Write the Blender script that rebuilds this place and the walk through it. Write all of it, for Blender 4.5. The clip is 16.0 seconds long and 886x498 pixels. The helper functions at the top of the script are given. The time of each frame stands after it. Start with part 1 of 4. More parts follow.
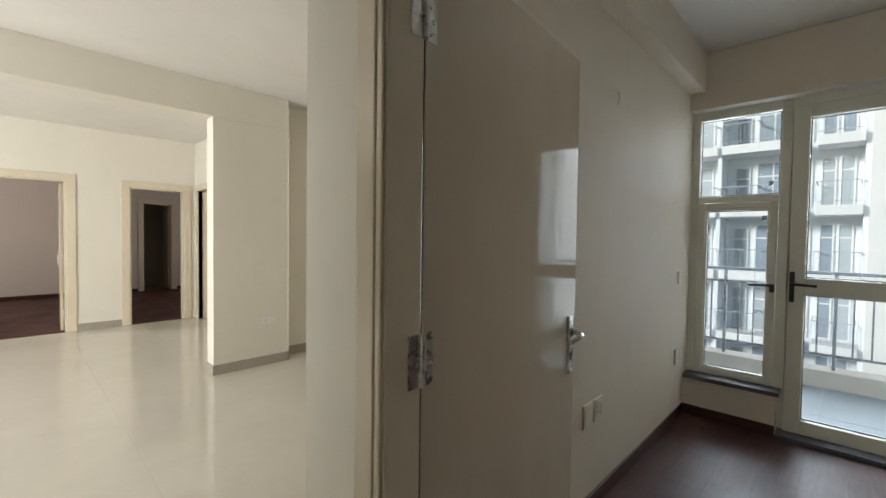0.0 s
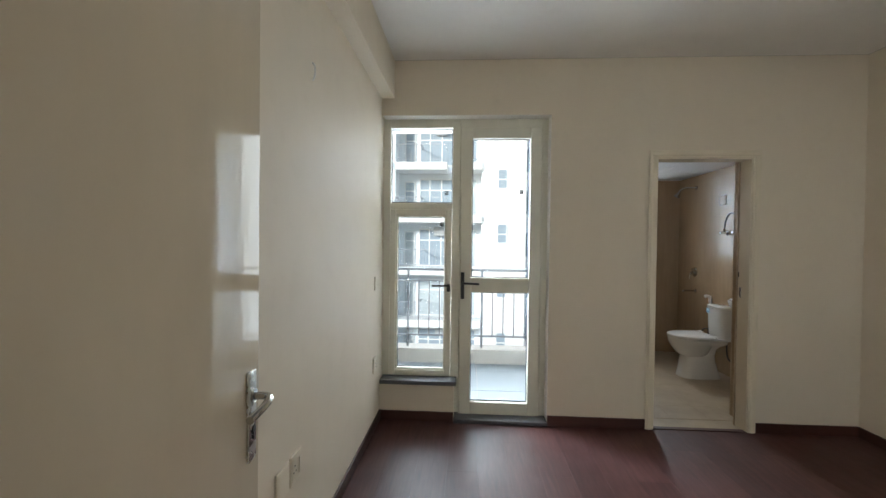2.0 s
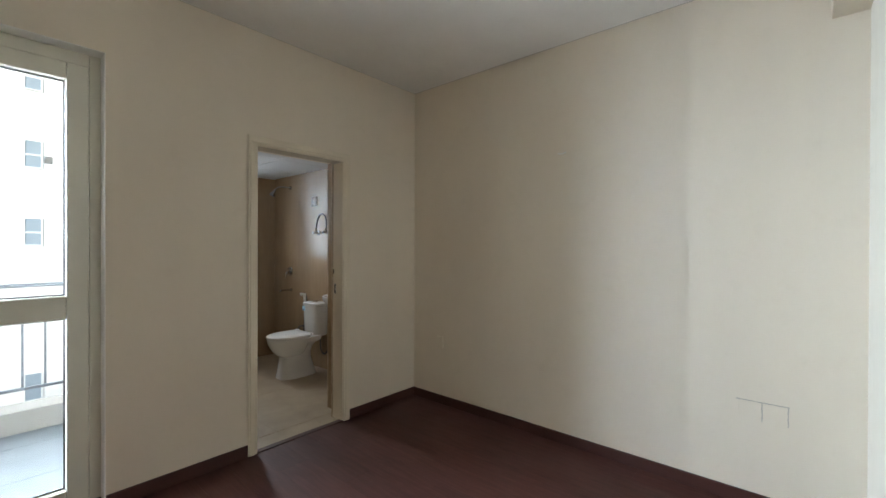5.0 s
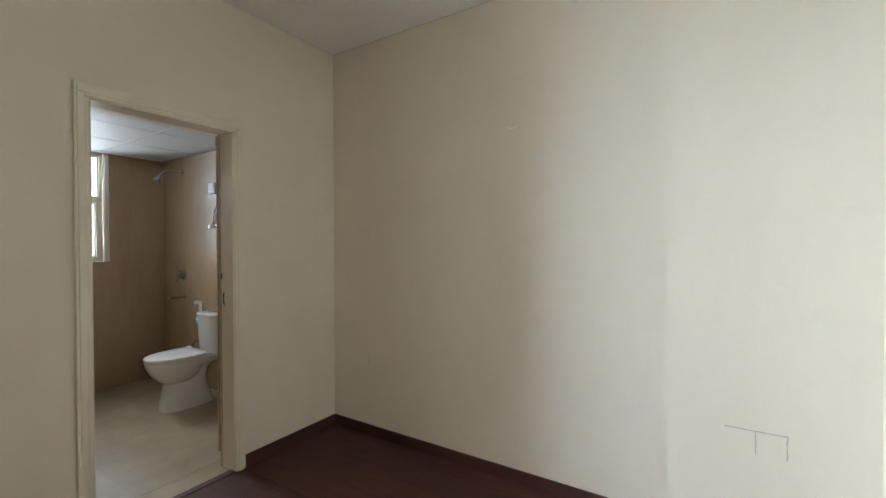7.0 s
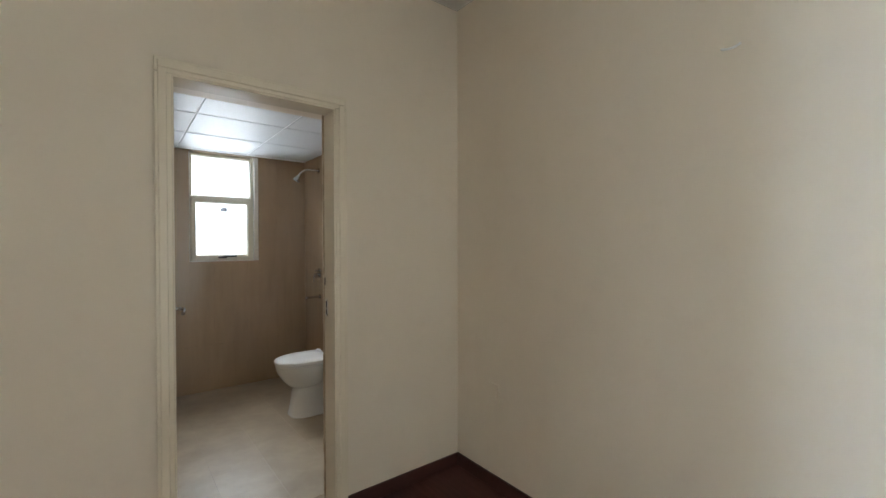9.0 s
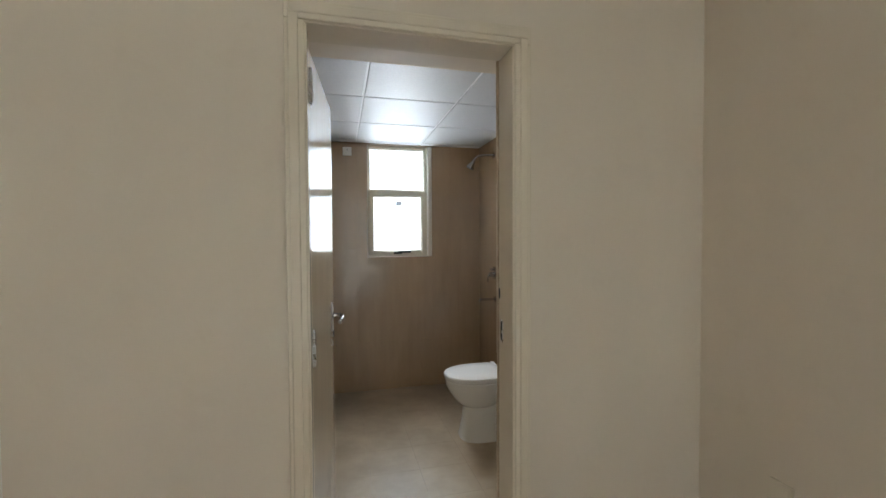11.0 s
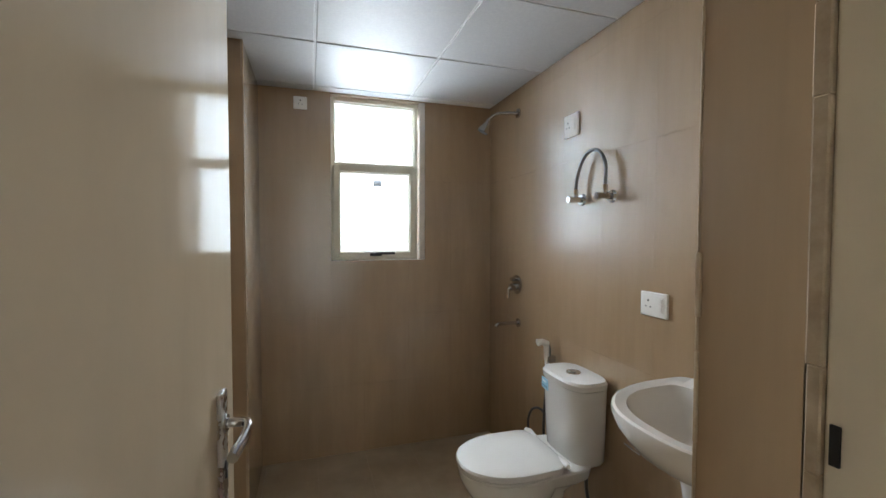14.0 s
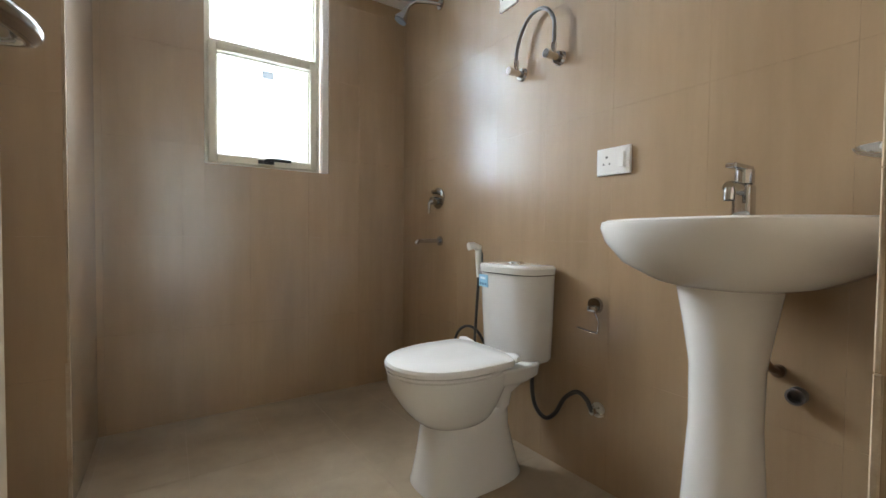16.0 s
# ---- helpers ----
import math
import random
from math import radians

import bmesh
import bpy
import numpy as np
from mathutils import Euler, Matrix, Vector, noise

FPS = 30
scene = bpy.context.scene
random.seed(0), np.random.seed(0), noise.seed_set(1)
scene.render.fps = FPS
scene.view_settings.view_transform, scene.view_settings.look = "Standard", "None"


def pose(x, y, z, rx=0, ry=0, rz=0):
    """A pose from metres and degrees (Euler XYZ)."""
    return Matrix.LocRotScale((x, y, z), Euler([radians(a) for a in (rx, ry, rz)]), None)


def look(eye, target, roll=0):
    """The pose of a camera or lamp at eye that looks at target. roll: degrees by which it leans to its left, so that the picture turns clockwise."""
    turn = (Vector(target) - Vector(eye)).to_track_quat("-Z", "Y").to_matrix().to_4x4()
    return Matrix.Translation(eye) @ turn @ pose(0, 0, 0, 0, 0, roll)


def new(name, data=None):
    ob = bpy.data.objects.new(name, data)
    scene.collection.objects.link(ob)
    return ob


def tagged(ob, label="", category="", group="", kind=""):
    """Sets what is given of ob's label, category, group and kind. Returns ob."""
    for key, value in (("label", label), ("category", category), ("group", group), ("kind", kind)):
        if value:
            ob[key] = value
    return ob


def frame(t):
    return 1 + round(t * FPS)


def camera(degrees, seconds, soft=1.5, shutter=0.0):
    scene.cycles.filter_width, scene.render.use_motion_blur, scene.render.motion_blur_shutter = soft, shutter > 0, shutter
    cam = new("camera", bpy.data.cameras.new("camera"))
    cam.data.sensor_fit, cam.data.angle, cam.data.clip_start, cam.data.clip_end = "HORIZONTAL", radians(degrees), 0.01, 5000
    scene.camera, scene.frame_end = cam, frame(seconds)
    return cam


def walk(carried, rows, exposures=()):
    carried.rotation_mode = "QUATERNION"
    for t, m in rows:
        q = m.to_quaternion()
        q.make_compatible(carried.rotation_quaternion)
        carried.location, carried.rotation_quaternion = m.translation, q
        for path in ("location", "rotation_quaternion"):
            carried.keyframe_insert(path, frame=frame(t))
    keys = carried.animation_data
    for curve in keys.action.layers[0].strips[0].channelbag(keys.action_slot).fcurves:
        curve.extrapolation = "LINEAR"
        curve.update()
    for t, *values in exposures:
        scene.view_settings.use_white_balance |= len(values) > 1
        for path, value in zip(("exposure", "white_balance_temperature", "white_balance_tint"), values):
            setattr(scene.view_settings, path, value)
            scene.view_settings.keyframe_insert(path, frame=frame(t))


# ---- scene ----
cam = camera(93.7, 16.0)
PATH = [
    (0, (0.893, 0.286, 1.374), (-0.493, 1.727, 1.315), 0.8),
    (0.5, (0.808, 0.446, 1.35), (-0.305, 2.108, 1.319), 0.7),
    (1, (0.793, 0.555, 1.397), (-0.02, 2.382, 1.35), 0.5),
    (1.5, (0.73, 0.669, 1.41), (0.25, 2.61, 1.365), 0.6),
    (2, (0.678, 0.774, 1.399), (0.562, 2.771, 1.367), 0.7),
    (2.5, (0.655, 0.853, 1.388), (0.877, 2.84, 1.361), 0.6),
    (3, (0.658, 0.909, 1.35), (1.208, 2.832, 1.348), 0.5),
    (3.5, (0.707, 0.964, 1.377), (1.536, 2.784, 1.363), 0.4),
    (4, (0.753, 1.026, 1.402), (1.83, 2.71, 1.383), 0.5),
    (4.5, (0.803, 1.124, 1.423), (2.115, 2.633, 1.393), 0.6),
    (5, (0.826, 1.253, 1.378), (2.337, 2.563, 1.369), 0.2),
    (7.5, (1.512, 1.7, 1.378), (3.204, 2.767, 1.35), -0.1),
    (8.5, (1.791, 1.939, 1.387), (3.216, 3.342, 1.355), -0.1),
    (9, (1.934, 2.016, 1.375), (3.16, 3.596, 1.349), -0.1),
    (10, (2.088, 2.272, 1.365), (2.888, 4.105, 1.335), -0.2),
    (12.5, (2.294, 3.309, 1.44), (2.599, 5.284, 1.37), -0.4),
    (13, (2.301, 3.523, 1.43), (2.656, 5.49, 1.357), -0.4),
    (13.5, (2.326, 3.718, 1.421), (2.783, 5.664, 1.35), -0.1),
    (14, (2.318, 3.864, 1.373), (2.929, 5.767, 1.306), 0.1),
    (14.5, (2.302, 4.012, 1.23), (3.075, 5.856, 1.17), 0.4),
    (15, (2.319, 4.14, 1.057), (3.233, 5.918, 0.996), 0.5),
    (15.5, (2.3, 4.228, 0.923), (3.322, 5.946, 0.869), 0.6),
    (16, (2.297, 4.243, 0.853), (3.4, 5.91, 0.793), 0.6),
]
EXPOSURES = [(0.0, -0.42), (1.0, -0.02), (2.0, 0.3), (2.8, 0.4), (4.0, 0.32), (5.0, 0.3), (7.3, 0.58), (8.5, 0.64), (10.0, 0.76), (12.5, 0.6), (13.5, 0.68), (14.5, 0.9), (16.0, 1.26)]
walk(cam, [(t, look(eye, target, roll)) for t, eye, target, roll in PATH], EXPOSURES)
SKY_STRENGTH, SUN_STRENGTH = 0.15, 5.0
BALCONY, BEAM, DOORWAY, BATH, LIVING, FARROOM = 80, 86, 94, 37, 400, 55

# ---- world, sky and large lights ----
world = bpy.data.worlds.new("world")
scene.world = world
world.use_nodes = True
wn = world.node_tree.nodes
sky = wn.new("ShaderNodeTexSky")
sky.sky_type = "NISHITA"
sky.sun_disc = False
sky.sun_elevation = radians(18)
sky.sun_rotation = radians(217)
sky.air_density = 1.2
sky.dust_density = 0.6
world.node_tree.links.new(sky.outputs["Color"], wn["Background"].inputs["Color"])
wn["Background"].inputs["Strength"].default_value = SKY_STRENGTH

sun = new("sun", bpy.data.lights.new("sun", "SUN"))
sun.data.energy = SUN_STRENGTH
sun.data.angle = radians(14)
sun.data.color = (1.0, 0.99, 0.975)
sun.matrix_world = look((-20, -26, 10.6), (0, 0, 0))


def window_light(name, x, y, z, w, h, watts, turn_z, color, tilt=0.0):
    """Area lamp for skylight through one pane or opening, or for fill in unseen parts."""
    lamp = bpy.data.lights.new(name, "AREA")
    lamp.shape, lamp.size, lamp.size_y, lamp.energy, lamp.color = "RECTANGLE", w, h, watts, color
    ob = new(name, lamp)
    ob.matrix_world = pose(x, y, z, 90 + tilt, 0, turn_z)
    return ob


DAY = (0.90, 0.95, 1.0)
SKYBLUE = (0.60, 0.78, 1.0)
window_light("skylight_balcony_opening", 0.05, 6.02, 1.45, 3.2, 2.55, BALCONY, 180, DAY)
beam = window_light("skylight_open_side", -0.8, 5.97, 1.6, 1.0, 1.7, BEAM, 180 + 53, SKYBLUE, -11)
beam.data.spread = radians(76)
door_sky = window_light("skylight_balcony_door", 0.40, 4.84, 1.45, 1.45, 2.0, DOORWAY, 180 + 37, (0.78, 0.88, 1.0), -8)
door_sky.data.spread = radians(112)
bath_sky = window_light("skylight_bath_window", 2.76, 7.02, 1.80, 0.75, 1.15, BATH, 180, (0.82, 0.91, 1.0), -18)
bath_sky.data.spread = radians(120)
# Added fill lamp for the living room, in an assumed opening out of view.
window_light("fill_living_unseen", -2.7, -3.93, 1.35, 3.8, 2.3, LIVING, 0, (0.95, 0.97, 1.0))
# Added fill lamps that brighten the far rooms; no window there is in view.
window_light("fill_far_room", -9.0, -1.93, 1.5, 1.3, 1.3, FARROOM, 0, (1.0, 0.95, 0.92))
window_light("fill_far_room_two", -8.6, 4.03, 1.5, 1.1, 1.3, FARROOM * 0.35, 180, (1.0, 0.95, 0.92))

# ---- materials ----


def shader(name, base=(0.8, 0.8, 0.8), rough=0.5, metal=0.0, coat=0.0, spec=0.5):
    m = bpy.data.materials.new(name)
    m.use_nodes = True
    b = m.node_tree.nodes["Principled BSDF"]
    b.inputs["Base Color"].default_value = (*base, 1)
    b.inputs["Roughness"].default_value = rough
    b.inputs["Metallic"].default_value = metal
    b.inputs["Coat Weight"].default_value = coat
    b.inputs["Coat Roughness"].default_value = 0.04
    b.inputs["Specular IOR Level"].default_value = spec
    return m, m.node_tree.nodes, m.node_tree.links, b


def coords(n, l, scale=(1, 1, 1), kind="Object"):
    tc = n.new("ShaderNodeTexCoord")
    mp = n.new("ShaderNodeMapping")
    mp.inputs["Scale"].default_value = scale
    if kind == "World":
        geo = n.new("ShaderNodeNewGeometry")
        l.new(geo.outputs["Position"], mp.inputs["Vector"])
    else:
        l.new(tc.outputs[kind], mp.inputs["Vector"])
    return mp.outputs["Vector"]


def noise_tex(n, l, vec, scale, detail=4, rough=0.55, dist=0.0):
    t = n.new("ShaderNodeTexNoise")
    t.inputs["Scale"].default_value = scale
    t.inputs["Detail"].default_value = detail
    t.inputs["Roughness"].default_value = rough
    t.inputs["Distortion"].default_value = dist
    l.new(vec, t.inputs["Vector"])
    return t.outputs["Fac"]


def ramp(n, l, fac, stops):
    r = n.new("ShaderNodeValToRGB")
    els = r.color_ramp.elements
    while len(els) < len(stops):
        els.new(0.5)
    for e, (p, c) in zip(els, stops):
        e.position, e.color = p, (*c, 1)
    l.new(fac, r.inputs["Fac"])
    return r.outputs["Color"]


def mixc(n, l, fac, a, b, mode="MIX"):
    x = n.new("ShaderNodeMix")
    x.data_type, x.blend_type = "RGBA", mode
    for sock, val in ((x.inputs[0], fac), (x.inputs[6], a), (x.inputs[7], b)):
        if hasattr(val, "links"):
            l.new(val, sock)
        else:
            sock.default_value = val if isinstance(val, float) else (*val, 1)
    return x.outputs[2]


def span(n, l, fac, lo, hi):
    m = n.new("ShaderNodeMapRange")
    m.inputs["From Min"].default_value, m.inputs["From Max"].default_value = 0.3, 0.7
    m.inputs["To Min"].default_value, m.inputs["To Max"].default_value = lo, hi
    l.new(fac, m.inputs["Value"])
    return m.outputs["Result"]


def bump(n, l, b, height, strength, dist=0.002):
    bp = n.new("ShaderNodeBump")
    bp.inputs["Strength"].default_value, bp.inputs["Distance"].default_value = strength, dist
    l.new(height, bp.inputs["Height"])
    l.new(bp.outputs["Normal"], b.inputs["Normal"])
    return bp


def painted(name, base, rough=0.5, grain=0.25, vary=0.05, spec=0.5, stain=0.04):
    """Rolled wall paint: soft unevenness, faint marks, fine roller grain."""
    m, n, l, b = shader(name, base, rough, spec=spec)
    v = coords(n, l, kind="World")
    big = noise_tex(n, l, v, 0.9, 3)
    fine = noise_tex(n, l, v, 7.0, 6, 0.65)
    dark = tuple(c * (1 - vary) for c in base)
    lite = tuple(min(1, c * (1 + vary)) for c in base)
    col = ramp(n, l, big, [(0.3, dark), (0.7, lite)])
    smudge = ramp(n, l, fine, [(0.55, (1, 1, 1)), (0.8, (1 - stain, 1 - stain * 1.1, 1 - stain * 1.3))])
    band = noise_tex(n, l, coords(n, l, (2.2, 2.2, 0.5), "World"), 2.0, 5)
    streak = ramp(n, l, band, [(0.3, (0.982, 0.982, 0.98)), (0.7, (1.008, 1.008, 1.008))])
    col = mixc(n, l, 1.0, col, streak, "MULTIPLY")
    l.new(mixc(n, l, 1.0, col, smudge, "MULTIPLY"), b.inputs["Base Color"])
    l.new(span(n, l, fine, rough - 0.06, rough + 0.08), b.inputs["Roughness"])
    bump(n, l, b, noise_tex(n, l, v, 260, 3), grain, 0.0008)
    return m


def enamel(name, base, rough, wave=0.12, coat=0.0, ripple=38, spec=0.5):
    """Brushed gloss enamel, slightly wavy."""
    m, n, l, b = shader(name, base, rough, coat=coat, spec=spec)
    v = coords(n, l, (1, 1, 0.35), "World")
    f = noise_tex(n, l, v, 6, 5)
    l.new(ramp(n, l, f, [(0.3, tuple(c * 0.94 for c in base)), (0.7, tuple(min(1, c * 1.03) for c in base))]), b.inputs["Base Color"])
    l.new(span(n, l, noise_tex(n, l, v, 3, 4), rough * 0.95, rough * 1.08), b.inputs["Roughness"])
    v2 = coords(n, l, (1, 1, 0.2), "World")
    bump(n, l, b, noise_tex(n, l, v2, ripple, 3), wave, 0.0012)
    return m


def laminate(name):
    m, n, l, b = shader(name, (0.08, 0.03, 0.026), 0.3, spec=0.3)
    v = coords(n, l, (9, 0.8, 1), "World")
    g = noise_tex(n, l, v, 4.5, 7, 0.62, 0.6)
    info = n.new("ShaderNodeObjectInfo")
    col = ramp(n, l, g, [(0.28, (0.054, 0.020, 0.0165)), (0.5, (0.074, 0.027, 0.022)), (0.72, (0.096, 0.038, 0.031))])
    tone = ramp(n, l, info.outputs["Random"], [(0.0, (0.86, 0.86, 0.86)), (1.0, (1.1, 1.08, 1.06))])
    scuff = noise_tex(n, l, coords(n, l, (1, 1, 1), "World"), 2.2, 5)
    l.new(mixc(n, l, 1.0, col, tone, "MULTIPLY"), b.inputs["Base Color"])
    l.new(span(n, l, scuff, 0.44, 0.60), b.inputs["Roughness"])
    bump(n, l, b, g, 0.12, 0.0006)
    return m


def wall_tile(name, base, rough, streak=(7, 7, 0.35), depth=0.16, spec=0.5, soil=0.0):
    """Glazed beige tile with a vertical travertine-like grain."""
    m, n, l, b = shader(name, base, rough, spec=spec)
    v = coords(n, l, streak, "World")
    g = noise_tex(n, l, v, 3.2, 6, 0.6, 0.5)
    f = noise_tex(n, l, coords(n, l, tuple(c * 5 for c in streak), "World"), 4, 4)
    col = ramp(n, l, g, [(0.3, tuple(c * (1 - depth) for c in base)), (0.7, tuple(min(1, c * (1 + depth * 0.6)) for c in base))])
    fine = ramp(n, l, f, [(0.35, (0.99, 0.989, 0.988)), (0.65, (1.004, 1.004, 1.004))])
    info = n.new("ShaderNodeObjectInfo")
    tone = ramp(n, l, info.outputs["Random"], [(0.0, (0.99, 0.99, 0.988)), (1.0, (1.01, 1.01, 1.01))])
    c = mixc(n, l, 1.0, col, fine, "MULTIPLY")
    c = mixc(n, l, 1.0, c, tone, "MULTIPLY")
    if soil:
        runs = noise_tex(n, l, coords(n, l, (1.8, 1.8, 0.5), "World"), 1.6, 4, 0.55)
        c = mixc(n, l, 1.0, c, ramp(n, l, runs, [(0.35, (1.04, 1.04, 1.05)), (0.75, (1 - soil, 1 - soil * 1.1, 1 - soil * 1.25))]), "MULTIPLY")
        film = noise_tex(n, l, coords(n, l, (5, 5, 1.2), "World"), 2.6, 4, 0.6)
        c = mixc(n, l, 1.0, c, ramp(n, l, film, [(0.3, (0.97, 0.97, 0.965)), (0.7, (1.03, 1.03, 1.035))]), "MULTIPLY")
    l.new(c, b.inputs["Base Color"])
    l.new(span(n, l, noise_tex(n, l, coords(n, l, kind="World"), 5, 5), rough * 0.97, rough * 1.03), b.inputs["Roughness"])
    bump(n, l, b, noise_tex(n, l, coords(n, l, kind="World"), 9, 3), 0.05, 0.002)
    return m


def speckled(name, a, c, rough, scale):
    m, n, l, b = shader(name, a, rough)
    f = noise_tex(n, l, coords(n, l, kind="World"), scale, 6, 0.7)
    l.new(ramp(n, l, f, [(0.35, a), (0.65, c)]), b.inputs["Base Color"])
    bump(n, l, b, f, 0.1, 0.0006)
    return m


def metal_mat(name, base, rough):
    m, n, l, b = shader(name, base, rough, metal=1.0)
    f = noise_tex(n, l, coords(n, l, kind="World"), 35, 4)
    l.new(span(n, l, f, rough * 0.7, rough * 1.5), b.inputs["Roughness"])
    return m


def clear_pane(name, tint=(0.93, 0.96, 0.96)):
    m = bpy.data.materials.new(name)
    m.use_nodes = True
    n, l = m.node_tree.nodes, m.node_tree.links
    n.remove(n["Principled BSDF"])
    tr, gl, mx, fr = (n.new(k) for k in ("ShaderNodeBsdfTransparent", "ShaderNodeBsdfGlossy", "ShaderNodeMixShader", "ShaderNodeFresnel"))
    tr.inputs["Color"].default_value = (*tint, 1)
    gl.inputs["Roughness"].default_value = 0.02
    fr.inputs["IOR"].default_value = 1.45
    l.new(fr.outputs[0], mx.inputs[0])
    l.new(tr.outputs[0], mx.inputs[1])
    l.new(gl.outputs[0], mx.inputs[2])
    l.new(mx.outputs[0], n["Material Output"].inputs["Surface"])
    return m


def frosted_pane(name, tint=(0.47, 0.49, 0.50)):
    m = clear_pane(name)
    n, l = m.node_tree.nodes, m.node_tree.links
    tl = n.new("ShaderNodeBsdfTranslucent")
    tl.inputs["Color"].default_value = (*tint, 1)
    mx = next(k for k in n if k.type == "MIX_SHADER")
    l.new(tl.outputs[0], mx.inputs[1])
    return m


WALL = painted("wall_paint_cream", (0.695, 0.608, 0.488), 0.6, 0.2, 0.03, 0.1)
WALL_LIVING = painted("wall_paint_warm_cream", (0.76, 0.72, 0.62), 0.45, 0.2, 0.03)
WALL_DIM = painted("wall_paint_grey_room", (0.64, 0.575, 0.51), 0.55, 0.2, 0.03)
CEIL = painted("ceiling_paint_white", (0.77, 0.735, 0.685), 0.6, 0.2, 0.03)
PLAIN_OUT = painted("outer_plaster", (0.66, 0.68, 0.70), 0.8, 0.3, 0.05)
FRAME_PAINT = enamel("door_frame_enamel", (0.715, 0.628, 0.485), 0.13, 0.12, spec=0.4)
LEAF = enamel("door_leaf_gloss_enamel", (0.56, 0.47, 0.348), 0.06, 0.45, 0.0, 15, 0.36)
UPVC = enamel("upvc_cream", (0.71, 0.675, 0.56), 0.37, 0.02)
GASKET = shader("black_gasket", (0.02, 0.02, 0.022), 0.5)[0]
BLACK = shader("black_handle_coating", (0.012, 0.012, 0.013), 0.32)[0]
PLANK = laminate("dark_red_brown_laminate")
SKIRT = enamel("dark_brown_skirting", (0.058, 0.019, 0.014), 0.42, 0.03)
SKIRT_LIVING = speckled("greige_tile_skirting", (0.34, 0.31, 0.25), (0.40, 0.365, 0.30), 0.25, 20)
LIVING_TILE = wall_tile("ivory_polished_tile", (0.62, 0.585, 0.505), 0.07, (0.6, 0.6, 0.6), 0.05)
BATH_TILE = wall_tile("beige_glazed_tile", (0.385, 0.268, 0.158), 0.22, (5, 5, 0.3), 0.06, 1.0, 0.22)
for sock, val in (("Coat Weight", 1.0), ("Coat Roughness", 0.27)):
    BATH_TILE.node_tree.nodes["Principled BSDF"].inputs[sock].default_value = val
BATH_FLOOR = wall_tile("beige_matt_floor_tile", (0.385, 0.305, 0.205), 0.34, (2, 2, 2), 0.09, 0.5, 0.24)
GROUT = speckled("tile_grout", (0.43, 0.325, 0.22), (0.48, 0.365, 0.255), 0.6, 60)
MORTAR = speckled("rough_cut_mortar", (0.35, 0.26, 0.165), (0.47, 0.37, 0.255), 0.85, 18)
GAP_BROWN = speckled("dark_hinge_gap_brown", (0.075, 0.040, 0.022), (0.13, 0.075, 0.045), 0.7, 30)
GYPSUM = speckled("vinyl_gypsum_tile", (0.53, 0.54, 0.56), (0.59, 0.60, 0.61), 0.55, 90)
TBAR = shader("white_ceiling_t_bar", (0.80, 0.81, 0.82), 0.35)[0]
GRANITE = speckled("dark_grey_granite", (0.05, 0.052, 0.058), (0.15, 0.15, 0.16), 0.25, 140)
CHROME = metal_mat("chrome", (0.50, 0.49, 0.475), 0.08)
STEEL = metal_mat("satin_steel", (0.62, 0.60, 0.56), 0.26)
CERAMIC = shader("white_glazed_ceramic", (0.67, 0.655, 0.62), 0.09, coat=0.4)[0]
SEATPLASTIC = shader("white_seat_plastic", (0.71, 0.695, 0.665), 0.16)[0]
PLASTIC = shader("white_switch_plastic", (0.78, 0.765, 0.73), 0.28)[0]
PLATE = shader("cream_switch_plastic", (0.68, 0.595, 0.465), 0.42)[0]
HOLE = shader("socket_hole_black", (0.015, 0.014, 0.014), 0.7)[0]
RUBBER = shader("black_hose_rubber", (0.028, 0.024, 0.022), 0.45)[0]
BRAID = metal_mat("braided_dark_steel", (0.22, 0.21, 0.20), 0.4)
BLUE = shader("blue_sticker", (0.28, 0.55, 0.72), 0.4)[0]
PALEBLUE = shader("pale_sticker_print", (0.72, 0.84, 0.90), 0.4)[0]
INKBLUE = shader("dark_sticker_print", (0.05, 0.16, 0.30), 0.4)[0]
PENCIL = shader("pencil_grey_mark", (0.42, 0.38, 0.32), 0.8)[0]
PANE_GLASS = clear_pane("clear_window_glass")
FROSTED = frosted_pane("frosted_window_glass")
GREYSTICK = clear_pane("grey_sticker_film", (0.55, 0.55, 0.55))
PALESTICK = clear_pane("dense_grey_sticker_film", (0.41, 0.41, 0.415))
FACADE = painted("facade_white_render", (0.82, 0.86, 0.90), 0.8, 0.3, 0.04)
FACADE_BEIGE = painted("facade_beige_render", (0.83, 0.815, 0.80), 0.8, 0.3, 0.04)
SLAB = painted("facade_slab_white", (0.80, 0.80, 0.80), 0.7, 0.2, 0.03)
FAR_GLASS = shader("far_window_glass", (0.30, 0.36, 0.42), 0.25)[0]
FAR_GLASS_B = shader("far_window_glass_curtained", (0.44, 0.49, 0.52), 0.3)[0]
RAILMETAL = shader("grey_painted_railing", (0.13, 0.135, 0.15), 0.5)[0]
BALC_TILE = speckled("balcony_grey_tile", (0.13, 0.14, 0.15), (0.165, 0.175, 0.185), 0.45, 6)
CURB = painted("balcony_kerb_beige", (0.30, 0.265, 0.24), 0.8, 0.3, 0.05)
CURTAIN = shader("brown_curtain_cloth", (0.10, 0.045, 0.03), 0.9)[0]
FAR_RAIL = shader("far_railing_grey", (0.40, 0.42, 0.46), 0.5)[0]
EDGE_LINE = shader("ceiling_edge_line", (0.50, 0.46, 0.39), 0.8)[0]
EARTH = speckled("distant_ground", (0.20, 0.20, 0.19), (0.27, 0.275, 0.27), 0.9, 0.4)

# ---- mesh helpers ----


